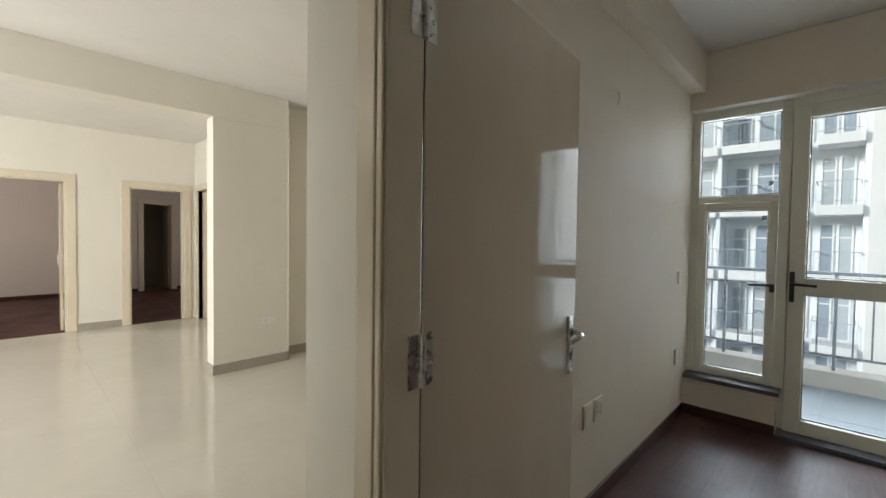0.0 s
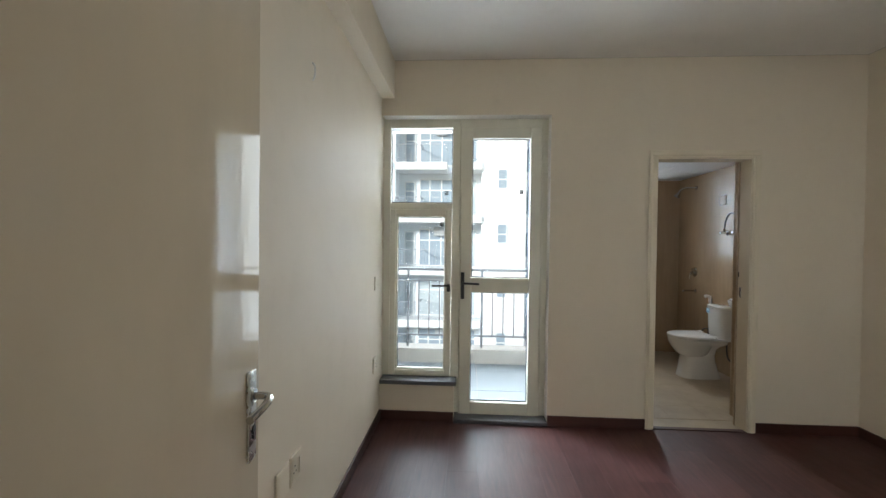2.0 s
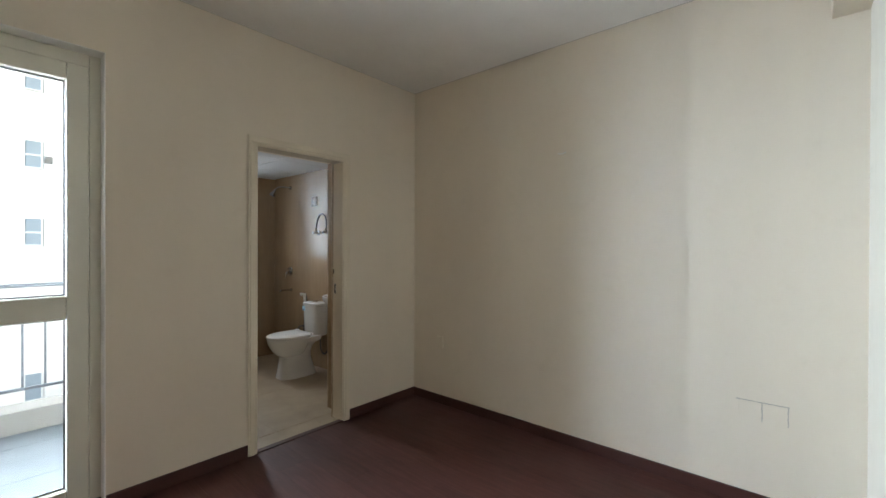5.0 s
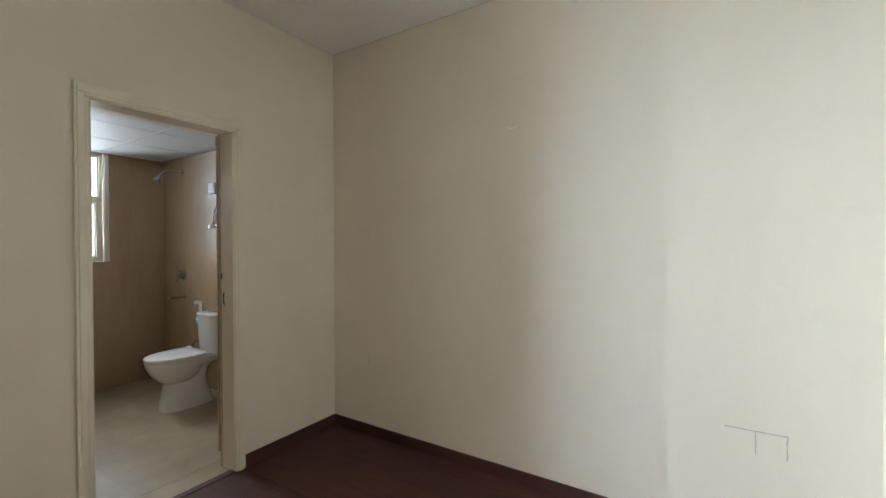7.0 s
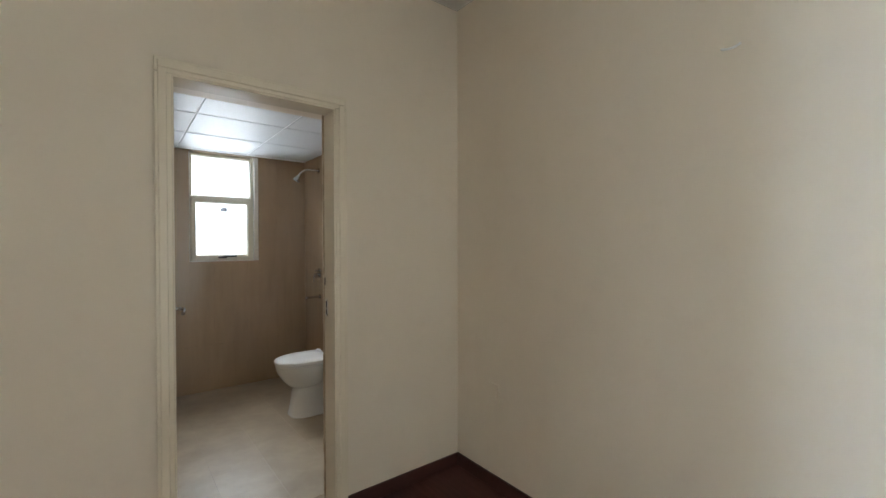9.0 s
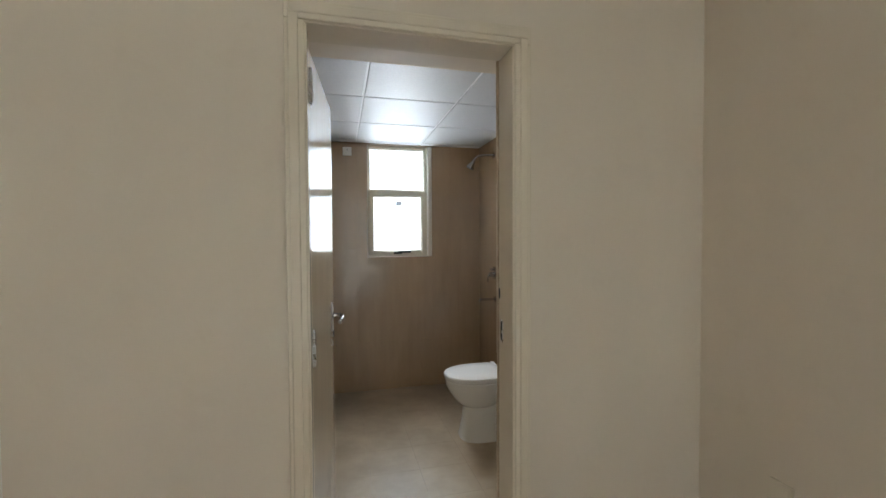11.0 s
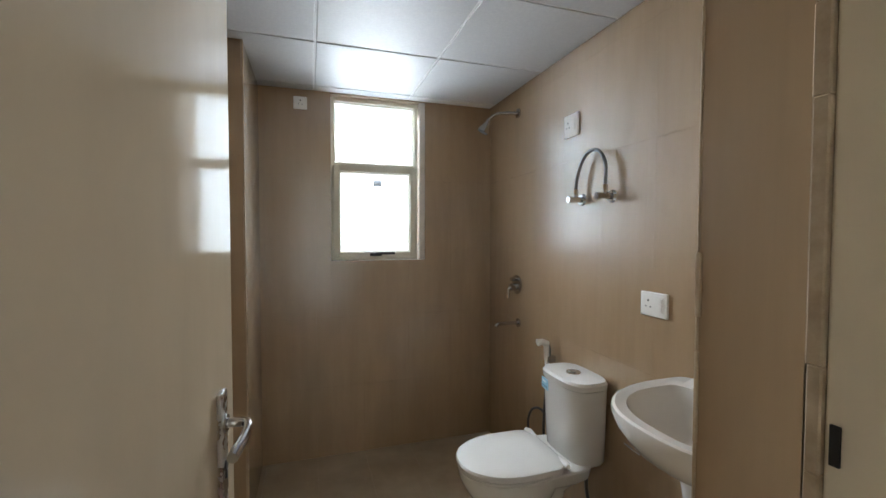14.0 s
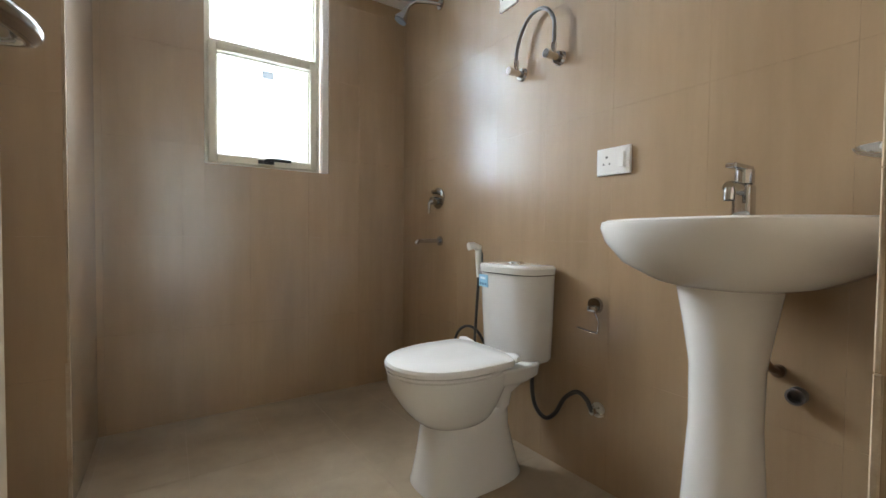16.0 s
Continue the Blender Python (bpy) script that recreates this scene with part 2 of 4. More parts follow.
def box(bm, x0, x1, y0, y1, z0, z1, bevel=0.0, seg=2):
    m = Matrix.LocRotScale(((x0 + x1) / 2, (y0 + y1) / 2, (z0 + z1) / 2), None, (abs(x1 - x0), abs(y1 - y0), abs(z1 - z0)))
    r = bmesh.ops.create_cube(bm, size=1, matrix=m)
    if bevel > 0:
        edges = {e for v in r["verts"] for e in v.link_edges}
        bmesh.ops.bevel(bm, geom=list(edges), offset=bevel, segments=seg, affect="EDGES", profile=0.5)
    return bm


def boxes(rows, bevel=0.0):
    bm = bmesh.new()
    for r in rows:
        box(bm, *r, bevel=bevel)
    return bm


def loft(bm, rings, cap0=True, cap1=True):
    """Skin closed rings of equal length into one surface."""
    made = [[bm.verts.new(p) for p in ring] for ring in rings]
    k = len(rings[0])
    for a, b in zip(made, made[1:]):
        for i in range(k):
            bm.faces.new((a[i], a[(i + 1) % k], b[(i + 1) % k], b[i]))
    if cap0:
        bm.faces.new(list(reversed(made[0])))
    if cap1:
        bm.faces.new(made[-1])
    bmesh.ops.recalc_face_normals(bm, faces=bm.faces)
    return bm


def tube(bm, pts, radius, sides=10, radii=None):
    """Round bar or hose along a line of points."""
    pts = [Vector(p) for p in pts]
    rings, ref = [], None
    for i, p in enumerate(pts):
        d = (pts[min(i + 1, len(pts) - 1)] - pts[max(i - 1, 0)]).normalized()
        if ref is None:
            ref = Vector((0, 0, 1)) if abs(d.z) < 0.9 else Vector((1, 0, 0))
        u = (ref - d * ref.dot(d)).normalized()
        w = d.cross(u)
        ref = u
        r = radii[i] if radii else radius
        rings.append([p + u * (r * math.cos(a)) + w * (r * math.sin(a)) for a in (2 * math.pi * k / sides for k in range(sides))])
    return loft(bm, rings)


def spline(ctrl, steps=8):
    """Smooth line through control points."""
    c = [Vector(p) for p in ctrl]
    c = [c[0] * 2 - c[1]] + c + [c[-1] * 2 - c[-2]]
    out = []
    for i in range(1, len(c) - 2):
        for s in range(steps):
            t = s / steps
            out.append(0.5 * (2 * c[i] + (c[i + 1] - c[i - 1]) * t + (2 * c[i - 1] - 5 * c[i] + 4 * c[i + 1] - c[i + 2]) * t * t + (3 * c[i] - c[i - 1] - 3 * c[i + 1] + c[i + 2]) * t ** 3))
    out.append(c[-2])
    return out


def disc(bm, p0, p1, r0, r1=None, sides=24):
    """Round plate or cone from p0 to p1."""
    return tube(bm, [p0, p1], r0, sides, [r0, r0 if r1 is None else r1])


def finish(bm, name, material, smooth=False):
    me = bpy.data.meshes.new(name)
    bm.to_mesh(me)
    bm.free()
    for m in material if isinstance(material, (list, tuple)) else [material]:
        me.materials.append(m)
    if smooth:
        me.polygons.foreach_set("use_smooth", [True] * len(me.polygons))
        me.set_sharp_from_angle(angle=radians(40))
    return me


def part(name, bm, material, parent, label="", smooth=False):
    ob = new(name, finish(bm, name, material, smooth))
    ob.parent = parent
    if label:
        tagged(ob, label)
    return ob


def thing(name, loc, label, category, group="", kind="", rz=0.0):
    ob = new(name)
    ob.matrix_world = pose(*loc, 0, 0, rz)
    ob.empty_display_size = 0.05
    return tagged(ob, label, category, group, kind)


def structure(name, bm, material, label, category):
    return tagged(new(name, finish(bm, name, material)), label, category, kind="structure")


# ---- bedroom shell ----
CH = 2.81          # ceiling height
FX, FY = 3.587, 4.0  # inner faces of the wall beside the bed space and of the balcony wall

structure("wall_west", boxes([(-0.115, 0.0, 0.915, 4.2, -0.1, CH + 0.1)]), WALL, "cream painted bedroom wall beside the open door", "wall")
structure("beam_west", boxes([(0.0, 0.10, 1.02, FY, 2.515, CH)], 0.003), WALL, "cream painted ceiling beam along the bedroom wall", "beam")
structure("wall_east", boxes([(FX, FX + 0.15, 0.8, 4.2, -0.1, CH + 0.1)]), WALL, "plain cream painted bedroom wall", "wall")
structure("wall_north", boxes([
    (0.0, 1.31, FY, 4.2, 2.385, CH + 0.1),
    (0.0, 0.585, FY, 4.2, -0.1, 0.285),
    (1.31, 1.98, FY, 4.2, -0.1, CH + 0.1),
    (1.98, 2.88, FY, 4.345, 2.09, CH + 0.1),
    (1.98, 2.058, FY, 4.125, -0.1, 2.09), (2.815, 2.88, FY, 4.125, -0.1, 2.09),
    (2.88, FX, FY, 4.2, -0.1, CH + 0.1)]), WALL, "cream painted wall with balcony door and bathroom doorway", "wall")
structure("wall_south", boxes([
    (-0.115, 0.16, 0.82, 0.915, -0.1, CH + 0.1),
    (0.16, 1.20, 0.82, 0.915, 2.10, CH + 0.1),
    (1.20, FX, 0.82, 1.02, -0.1, CH + 0.1),
    (0.0, 1.20, 0.915, 1.02, 2.12, CH + 0.1)]), WALL_LIVING, "cream wall with the bedroom doorway", "wall")
structure("beam_south", boxes([(0.10, FX, 1.02, 1.155, 2.49, CH)], 0.003), WALL, "cream painted ceiling beam over the bedroom doorway", "beam")
# Thin darker strips where the ceiling meets the east and north walls.
structure("trim_ceiling_line", boxes([(FX - 0.0025, FX + 0.001, 1.16, FY, CH - 0.0055, CH - 0.001), (0.10, FX, FY - 0.002, FY + 0.001, CH - 0.0045, CH - 0.001)]), EDGE_LINE, "fine dark line along the ceiling edge", "crack")
structure("ceiling", boxes([(0.0, FX, 0.9, FY, CH, CH + 0.12)]), CEIL, "white painted bedroom ceiling", "ceiling")
bed_floor = structure("floor", boxes([(0.0, FX, 0.85, FY + 0.12, -0.1, -0.012)]), PLANK, "dark red-brown laminate plank floor", "floor")

SK = 0.075


def skirting(name, x0, x1, y0, y1, material=SKIRT, h=SK, label="dark brown wooden skirting board"):
    bm = boxes([(x0, x1, y0, y1, 0.0, h)], 0.003)
    return structure(name, bm, material, label, "skirting board")


skirting("baseboard_west", 0.0, 0.013, 0.95, FY)
skirting("baseboard_north_a", 0.013, 0.585, FY - 0.013, FY)
skirting("baseboard_north_b", 1.31, 2.048, FY - 0.013, FY)
skirting("baseboard_north_c", 2.826, FX - 0.013, FY - 0.013, FY)
skirting("baseboard_east", FX - 0.013, FX, 1.02, FY)
skirting("baseboard_south", 1.20, FX - 0.013, 1.02, 1.033)

# ---- balcony door and window ----


def bar_frame(bm, x0, x1, z0, z1, w, y0, y1, bevel=0.004, bottom=None):
    """Rectangular frame of four mitred-looking bars."""
    b = w if bottom is None else bottom
    box(bm, x0, x0 + w, y0, y1, z0, z1, bevel)
    box(bm, x1 - w, x1, y0, y1, z0, z1, bevel)
    box(bm, x0 + w, x1 - w, y0 + 0.0005, y1 - 0.0005, z1 - w, z1, bevel)
    box(bm, x0 + w, x1 - w, y0 + 0.0005, y1 - 0.0005, z0, z0 + b, bevel)
    return bm


def pane(parent, x0, x1, z0, z1, y, name="pane", glass=None):
    ob = part(name, boxes([(x0 - 0.006, x1 + 0.006, y - 0.003, y + 0.003, z0 - 0.006, z1 + 0.006)]), glass or PANE_GLASS, parent)
    ob.visible_shadow = False
    bm = bmesh.new()
    bar_frame(bm, x0 - 0.001, x1 + 0.001, z0 - 0.001, z1 + 0.001, 0.006, y - 0.012, y - 0.004, 0)
    if glass is None:
        part("gasket", bm, GASKET, parent, "black rubber glazing gasket")
    else:
        part("glazing_bead", bm, UPVC, parent)
    return ob


def lever(parent, x, y, z, side, long=0.11, plate_h=0.16):
    """Black window handle: plate, stem and lever that points to one side."""
    part("handle_plate", boxes([(x - 0.014, x + 0.014, y - 0.014, y, z - plate_h / 2, z + plate_h / 2)], 0.004), BLACK, parent, "black handle plate")
    bm = bmesh.new()
    disc(bm, (x, y - 0.012, z + 0.02), (x, y - 0.05, z + 0.02), 0.011, sides=14)
    tube(bm, [(x - side * 0.008, y - 0.046, z + 0.02), (x + side * 0.04, y - 0.048, z + 0.02), (x + side * long, y - 0.046, z + 0.017)], 0.009, 10)
    part("handle", bm, BLACK, parent, "black lever handle", True)


bw = thing("window_1", (-0.008, 4.10, -0.02), "cream uPVC balcony window with fixed light above a casement", "window", kind="structure")
bw.scale = (1.0126, 1, 1.0158)
bm = bmesh.new()
box(bm, 0.003, 0.062, 0.0, 0.09, 0.32, 2.383, 0.004)
box(bm, 0.556, 0.618, 0.0, 0.09, 0.32, 2.34, 0.004)
box(bm, 0.062, 0.556, 0.001, 0.089, 2.297, 2.382, 0.004)
box(bm, 0.556, 0.62, 0.0005, 0.09, 2.34, 2.3825, 0.003)
box(bm, 0.062, 0.556, 0.001, 0.089, 1.66, 1.708, 0.004)
box(bm, 0.062, 0.556, 0.001, 0.089, 0.32, 0.337, 0.003)
box(bm, 0.575, 0.640, 0.057, 0.088, 0.04, 2.335, 0.002)
box(bm, 0.586, 0.6205, 0.002, 0.0565, 0.052, 0.318, 0.002)
part("window_frame", bm, UPVC, bw)
pane(bw, 0.066, 0.553, 1.712, 2.294, 0.05, "fixed_pane")
bm = bmesh.new()
bar_frame(bm, 0.066, 0.553, 0.34, 1.657, 0.045, -0.012, 0.06, 0.006)
bar_frame(bm, 0.110, 0.510, 0.384, 1.612, 0.014, 0.0, 0.04, 0.003)
sash = part("casement_sash", bm, UPVC, bw)
pane(bw, 0.123, 0.508, 0.40, 1.597, 0.045, "casement_pane")
lever(bw, 0.535, -0.012, 1.04, -1, 0.13, 0.06)

bd = thing("door_1", (-0.008, 4.10, -0.02), "closed cream uPVC balcony door with two glass panels", "door", kind="structure")
bd.scale = (1.0126, 1, 1.0158)
bm = bmesh.new()
box(bm, 1.252, 1.306, 0.0, 0.09, 0.03, 2.383, 0.004)
box(bm, 0.62, 1.252, 0.001, 0.089, 2.30, 2.382, 0.004)
part("door_frame", bm, UPVC, bd)
bm = bmesh.new()
box(bm, 0.622, 0.712, -0.015, 0.055, 0.04, 2.296, 0.006)
box(bm, 1.160, 1.249, -0.015, 0.055, 0.04, 2.296, 0.006)
for z0, z1 in ((2.212, 2.296), (1.007, 1.123), (0.04, 0.142)):
    box(bm, 0.712, 1.160, -0.0145, 0.0545, z0, z1, 0.006)
part("door_sash", bm, UPVC, bd)
pane(bd, 0.714, 1.158, 1.125, 2.21, 0.035, "upper_pane")
pane(bd, 0.714, 1.158, 0.144, 1.005, 0.035, "lower_pane")
lever(bd, 0.645, -0.015, 1.06, 1, 0.13, 0.21)

for nm, x, z, par in (("sticker", 1.10, 1.80, bd), ("sticker", 0.508, 1.79, bw), ("sticker", 0.475, 1.54, bw)):
    part(nm, boxes([(x - 0.016, x + 0.016, 0.030, 0.0325, z - 0.018, z + 0.018)]), GREYSTICK, par, "grey paper sticker on the glass")
structure("window_sill", boxes([(0.006, 0.606, 3.968, 4.11, 0.287, 0.3195)], 0.004), GRANITE, "dark grey granite sill slab under the balcony window", "window sill")
structure("door_threshold", boxes([(0.588, 1.308, 3.965, 4.20, -0.02, 0.030)], 0.004), GRANITE, "dark grey granite threshold of the balcony door", "threshold")
structure("trim_balcony_reveal", boxes([(1.3065, 1.3098, 4.003, 4.10, 0.03, 2.383), (0.012, 1.3065, 4.003, 4.10, 2.3815, 2.3848)]), CEIL, "white painted reveal of the balcony opening", "trim")

# ---- door frames and leaves ----


def door_surround(name, x0, x1, top, y0, y1, cw, material, label, rebate=0.0):
    """Painted frame with moulded casing, opening x0..x1 and top, casing on the y0 side; the hinge jamb may be rebated for the leaf."""
    d = thing(name, (x0, y0, 0), label, "door frame", kind="structure")
    w = x1 - x0
    dep = y1 - y0
    bm = bmesh.new()
    if rebate:
        box(bm, -0.045, 0.0, 0, dep - 0.062, 0, top, 0.003)
        box(bm, -0.045, -rebate, dep - 0.064, dep, 0, top, 0.003)
    else:
        box(bm, -0.045, 0.0, 0, dep, 0, top, 0.003)
    box(bm, w, w + 0.045, 0, dep, 0, top, 0.003)
    box(bm, -0.045, w + 0.045, 0.0004, dep - 0.0004, top, top + 0.045, 0.003)
    part("jamb", bm, material, d)
    bm = bmesh.new()
    for k, (a, e, p) in enumerate(((0.006, cw, 0.009), (0.024, cw - 0.012, 0.0135))):
        box(bm, -e, -a, -p, 0.0 - k * 0.0002, 0, top + a, 0.0045)
        box(bm, w + a, w + e, -p, 0.0 - k * 0.0002, 0, top + a, 0.0045)
        box(bm, -e, w + e, -p + 0.0003, -0.0002 - k * 0.0002, top + a, top + e, 0.0045)
    part("casing", bm, material, d)
    return d


fr1 = door_surround("door_frame_1", 0.227, 1.124, 2.06, 0.812, 0.912, 0.095, FRAME_PAINT, "cream enamelled bedroom door frame with moulded casing")
fr2 = door_surround("door_frame_2", 2.106, 2.779, 2.045, 3.992, 4.122, 0.066, FRAME_PAINT, "cream enamelled bathroom door frame with moulded casing", 0.021)


def door_leaf(name, loc, rz, width, height, label, handle_z, hinges, thick=0.034, back=0.054):
    """Flush leaf along local +x from the hinge; the face at local y = 0 looks to -y."""
    d = thing(name, loc, label, "door", rz=rz)
    bm = bmesh.new()
    box(bm, 0.0, width, 0.0, thick, 0.008, height, 0.003)
    leaf = part("leaf", bm, LEAF, d, smooth=False)
    # Dark strip on the hinge edge; its colour stands in for the gap's shade.
    part("leaf_edge", boxes([(-0.0022, 0.0004, 0.0012, thick - 0.0012, 0.010, height - 0.004)]), GAP_BROWN, d, "dark brown strip standing for the shaded hinge gap")
    for z in hinges:
        h = part("hinge", boxes([(0.001, 0.036, -0.0025, -0.0002, z - 0.06, z + 0.06)], 0.001), STEEL, d, "tarnished steel butt hinge")
        bm = bmesh.new()
        for k in range(5):
            a = z - 0.06 + k * 0.024
            disc(bm, (-0.006, -0.006, a + 0.001), (-0.006, -0.006, a + 0.023), 0.0065, sides=10)
        part("knuckle", bm, STEEL, h, smooth=True)
        bm = bmesh.new()
        for k, zz in enumerate((-0.045, -0.015, 0.015, 0.045)):
            disc(bm, (0.014 + 0.012 * (k % 2), -0.0025, z + zz), (0.014 + 0.012 * (k % 2), -0.0042, z + zz), 0.004, 0.003, 10)
        part("screw", bm, CHROME, h)
    for s, y0 in ((-1, 0.0), (1, thick)):
        bm = bmesh.new()
        xa, xb = width - back - 0.021, width - back + 0.021
        box(bm, xa, xb, min(y0, y0 + s * 0.009), max(y0, y0 + s * 0.009), handle_z - 0.138, handle_z + 0.082, 0.004)
        plate = part("handle_plate", bm, STEEL, d, "satin steel back plate")
        xc = width - back
        bm = bmesh.new()
        pts = spline([(xc, y0 + s * 0.008, handle_z + 0.02), (xc, y0 + s * 0.035, handle_z + 0.02), (xc - 0.012, y0 + s * 0.052, handle_z + 0.019),
                      (xc - 0.05, y0 + s * 0.056, handle_z + 0.015), (xc - 0.115, y0 + s * 0.050, handle_z + 0.008)], 6)
        tube(bm, pts, 0.0095, 12)
        disc(bm, (xc, y0 + s * 0.009, handle_z + 0.02), (xc, y0 + s * 0.014, handle_z + 0.02), 0.017, sides=20)
        part("handle", bm, CHROME, plate, "chrome lever", True)
        bm = bmesh.new()
        disc(bm, (xc, y0 + s * 0.009, handle_z - 0.06), (xc, y0 + s * 0.0125, handle_z - 0.06), 0.0085, sides=16)
        box(bm, xc - 0.003, xc + 0.003, min(y0 + s * 0.009, y0 + s * 0.0122), max(y0 + s * 0.009, y0 + s * 0.0122), handle_z - 0.085, handle_z - 0.062)
        part("keyhole", bm, GASKET, plate)
    part("latch", boxes([(width - 0.001, width + 0.003, thick / 2 - 0.011, thick / 2 + 0.011, handle_z - 0.12, handle_z + 0.06)], 0.001), STEEL, d, "steel lock face plate")
    return d


door_leaf("bedroom_door", (0.227, 0.915, 0), 90 + 5.0, 0.893, 2.05, "open glossy cream flush door beside the bedroom wall", 1.0, (0.35, 1.10, 1.86))
door_leaf("bathroom_door", (2.102, 4.129, 0), 90 - 4.8, 0.70, 2.03, "open glossy cream flush door into the bathroom", 0.995, (0.25, 1.01, 1.90), back=0.095)
for par, x, y0, y1, zs in ((fr1, 0.0, 0.06, 0.099, (0.35, 1.10, 1.86)), (fr2, -0.021, 0.09, 0.129, (0.25, 1.01, 1.90))):
    for z in zs:
        part("hinge_leaf", boxes([(x + 0.0002, x + 0.003, y0, y1, z - 0.06, z + 0.06)], 0.001), STEEL, par, "tarnished steel hinge leaf on the jamb")
part("strike_plate", boxes([(0.6705, 0.6728, 0.085, 0.110, 1.00, 1.085)], 0.001), STEEL, fr2, "steel strike plate on the jamb")
part("strike_hole", boxes([(0.6698, 0.6704, 0.090, 0.105, 1.045, 1.078)]), HOLE, fr2)
part("strike_hole", boxes([(0.6698, 0.6704, 0.090, 0.105, 1.008, 1.034)]), HOLE, fr2)
part("bolt_hole", boxes([(0.6700, 0.6738, 0.116, 0.124, 1.160, 1.198)]), HOLE, fr2)

# ---- living room seen through the opening ----
LX, CX = -6.70, -3.46
structure("wall_living_far", boxes([
    (LX - 0.12, LX, -4.0, -0.12, -0.1, CH), (LX - 0.12, LX, -0.12, 0.80, 2.06, CH), (LX - 0.12, LX, 0.80, 1.50, -0.1, CH),
    (LX - 0.12, LX, 1.50, 2.20, 2.04, CH), (LX - 0.12, LX, 2.20, 2.36, -0.1, CH)]), WALL_LIVING, "warm cream living room wall with two doorways", "wall")
structure("wall_living_return", boxes([
    (LX, -6.52, 2.36, 2.48, -0.1, CH), (-6.52, -5.82, 2.36, 2.48, 2.05, CH), (-5.82, -3.8, 2.36, 2.48, -0.1, CH)]), WALL_LIVING, "warm cream living room wall with a doorway", "wall")
structure("wall_living_pier", boxes([(CX - 0.18, CX, 1.63, 2.37, -0.1, CH)]), WALL_LIVING, "warm cream wall pier beside the living room opening", "wall")
structure("wall_living_side", boxes([(-3.80, CX - 0.2, 2.48, 4.1, -0.1, CH), (-3.80, -0.115, 4.1, 4.2, -0.1, CH)]), WALL_LIVING, "warm cream living room wall", "wall")
structure("beam_living", boxes([(CX - 0.20, CX + 0.02, -4.0, 2.37, 2.49, CH)], 0.003), WALL_LIVING, "warm cream ceiling beam across the living room", "beam")
# Unseen closing walls; the last box is added to shade the bedroom doorway wall.
structure("wall_living_unseen", boxes([
    (LX, -4.7, -4.1, -4.0, -0.1, CH), (-0.7, 4.6, -4.1, -4.0, -0.1, CH), (-4.7, -0.7, -4.1, -4.0, 2.55, CH), (-4.7, -0.7, -4.1, -4.0, -0.1, 0.15),
    (4.5, 4.6, -4.0, 0.82, -0.1, CH), (-1.3, 4.5, -0.95, -0.85, -0.1, CH)]), WALL_LIVING, "unseen warm cream closing walls with an opening added for the fill lamp", "wall")
structure("ceiling_living", boxes([(LX - 0.1, 4.6, -4.0, 0.82, CH, CH + 0.12), (LX - 0.1, -0.115, 0.82, 4.2, CH, CH + 0.12)]), CEIL, "white painted living room ceiling", "ceiling")
living_floor = structure("floor_living", boxes([(LX - 0.05, 4.6, -4.0, 0.85, -0.1, -0.011), (LX - 0.05, -0.115, 0.85, 4.15, -0.1, -0.011)]), GROUT, "polished ivory tile floor of the living room", "floor")
for nm, a in (("baseboard_living_far_a", (LX, LX + 0.012, 0.86, 1.43)), ("baseboard_living_far_b", (LX, LX + 0.012, -4.0, -0.18)),
              ("baseboard_living_pier_a", (CX, CX + 0.012, 1.63, 2.37)), ("baseboard_living_pier_b", (CX - 0.18, CX + 0.012, 1.618, 1.63)),
              ("baseboard_living_pier_c", (CX - 0.2, CX + 0.012, 2.37, 2.382)), ("baseboard_living_side", (CX - 0.2, CX - 0.188, 2.48, 4.1))):
    skirting(nm, *a, material=SKIRT_LIVING, h=0.095, label="greige tile skirting of the living room")


def side_surround(name, y0, y1, top, x, label):
    """Painted casing round a doorway in a wall that faces +x."""
    d = thing(name, (x, y0, 0), label, "door frame", kind="structure")
    w = y1 - y0
    bm = bmesh.new()
    for a, b, c, e in ((-0.10, 0.0, 0.0, top), (w, w + 0.10, 0.0, top)):
        box(bm, 0.0, 0.02, a, b, c, e, 0.004)
    box(bm, 0.0004, 0.0196, -0.10, w + 0.10, top, top + 0.09, 0.004)
    box(bm, -0.119, -0.0005, -0.0001, 0.02, 0.0, top - 0.02, 0.002)
    box(bm, -0.119, -0.0005, w - 0.02, w - 0.0001, 0.0, top - 0.02, 0.002)
    box(bm, -0.119, -0.0005, 0.0, w, top - 0.02, top - 0.0005, 0.002)
    part("casing", bm, FRAME_PAINT, d)
    return d


side_surround("door_frame_3", -0.12, 0.80, 2.06, LX, "cream enamelled door frame in the living room wall")
side_surround("door_frame_4", 1.50, 2.20, 2.04, LX, "cream enamelled door frame in the living room wall")
fr5 = thing("door_frame_5", (-6.52, 2.36, 0), "cream enamelled door frame beside the room corner", "door frame", kind="structure")
part("casing", boxes([(-0.09, 0.0, -0.02, 0.1, 0, 2.05), (0.70, 0.79, -0.02, 0.0, 0, 2.05), (-0.09, 0.79, -0.02, 0.0, 2.05, 2.14)], 0.003), FRAME_PAINT, fr5)


def plain_leaf(name, loc, rz, width, label):
    d = thing(name, loc, label, "door", rz=rz)
    part("leaf", boxes([(0, width, 0, 0.034, 0.01, 2.03)], 0.003), LEAF, d)
    bm = bmesh.new()
    box(bm, width - 0.075, width - 0.035, -0.009, 0.043, 0.85, 1.08, 0.004)
    tube(bm, spline([(width - 0.055, -0.008, 1.02), (width - 0.055, -0.05, 1.02), (width - 0.15, -0.052, 1.01)], 5), 0.009, 8)
    part("handle", bm, STEEL, d, "satin steel lever handle")
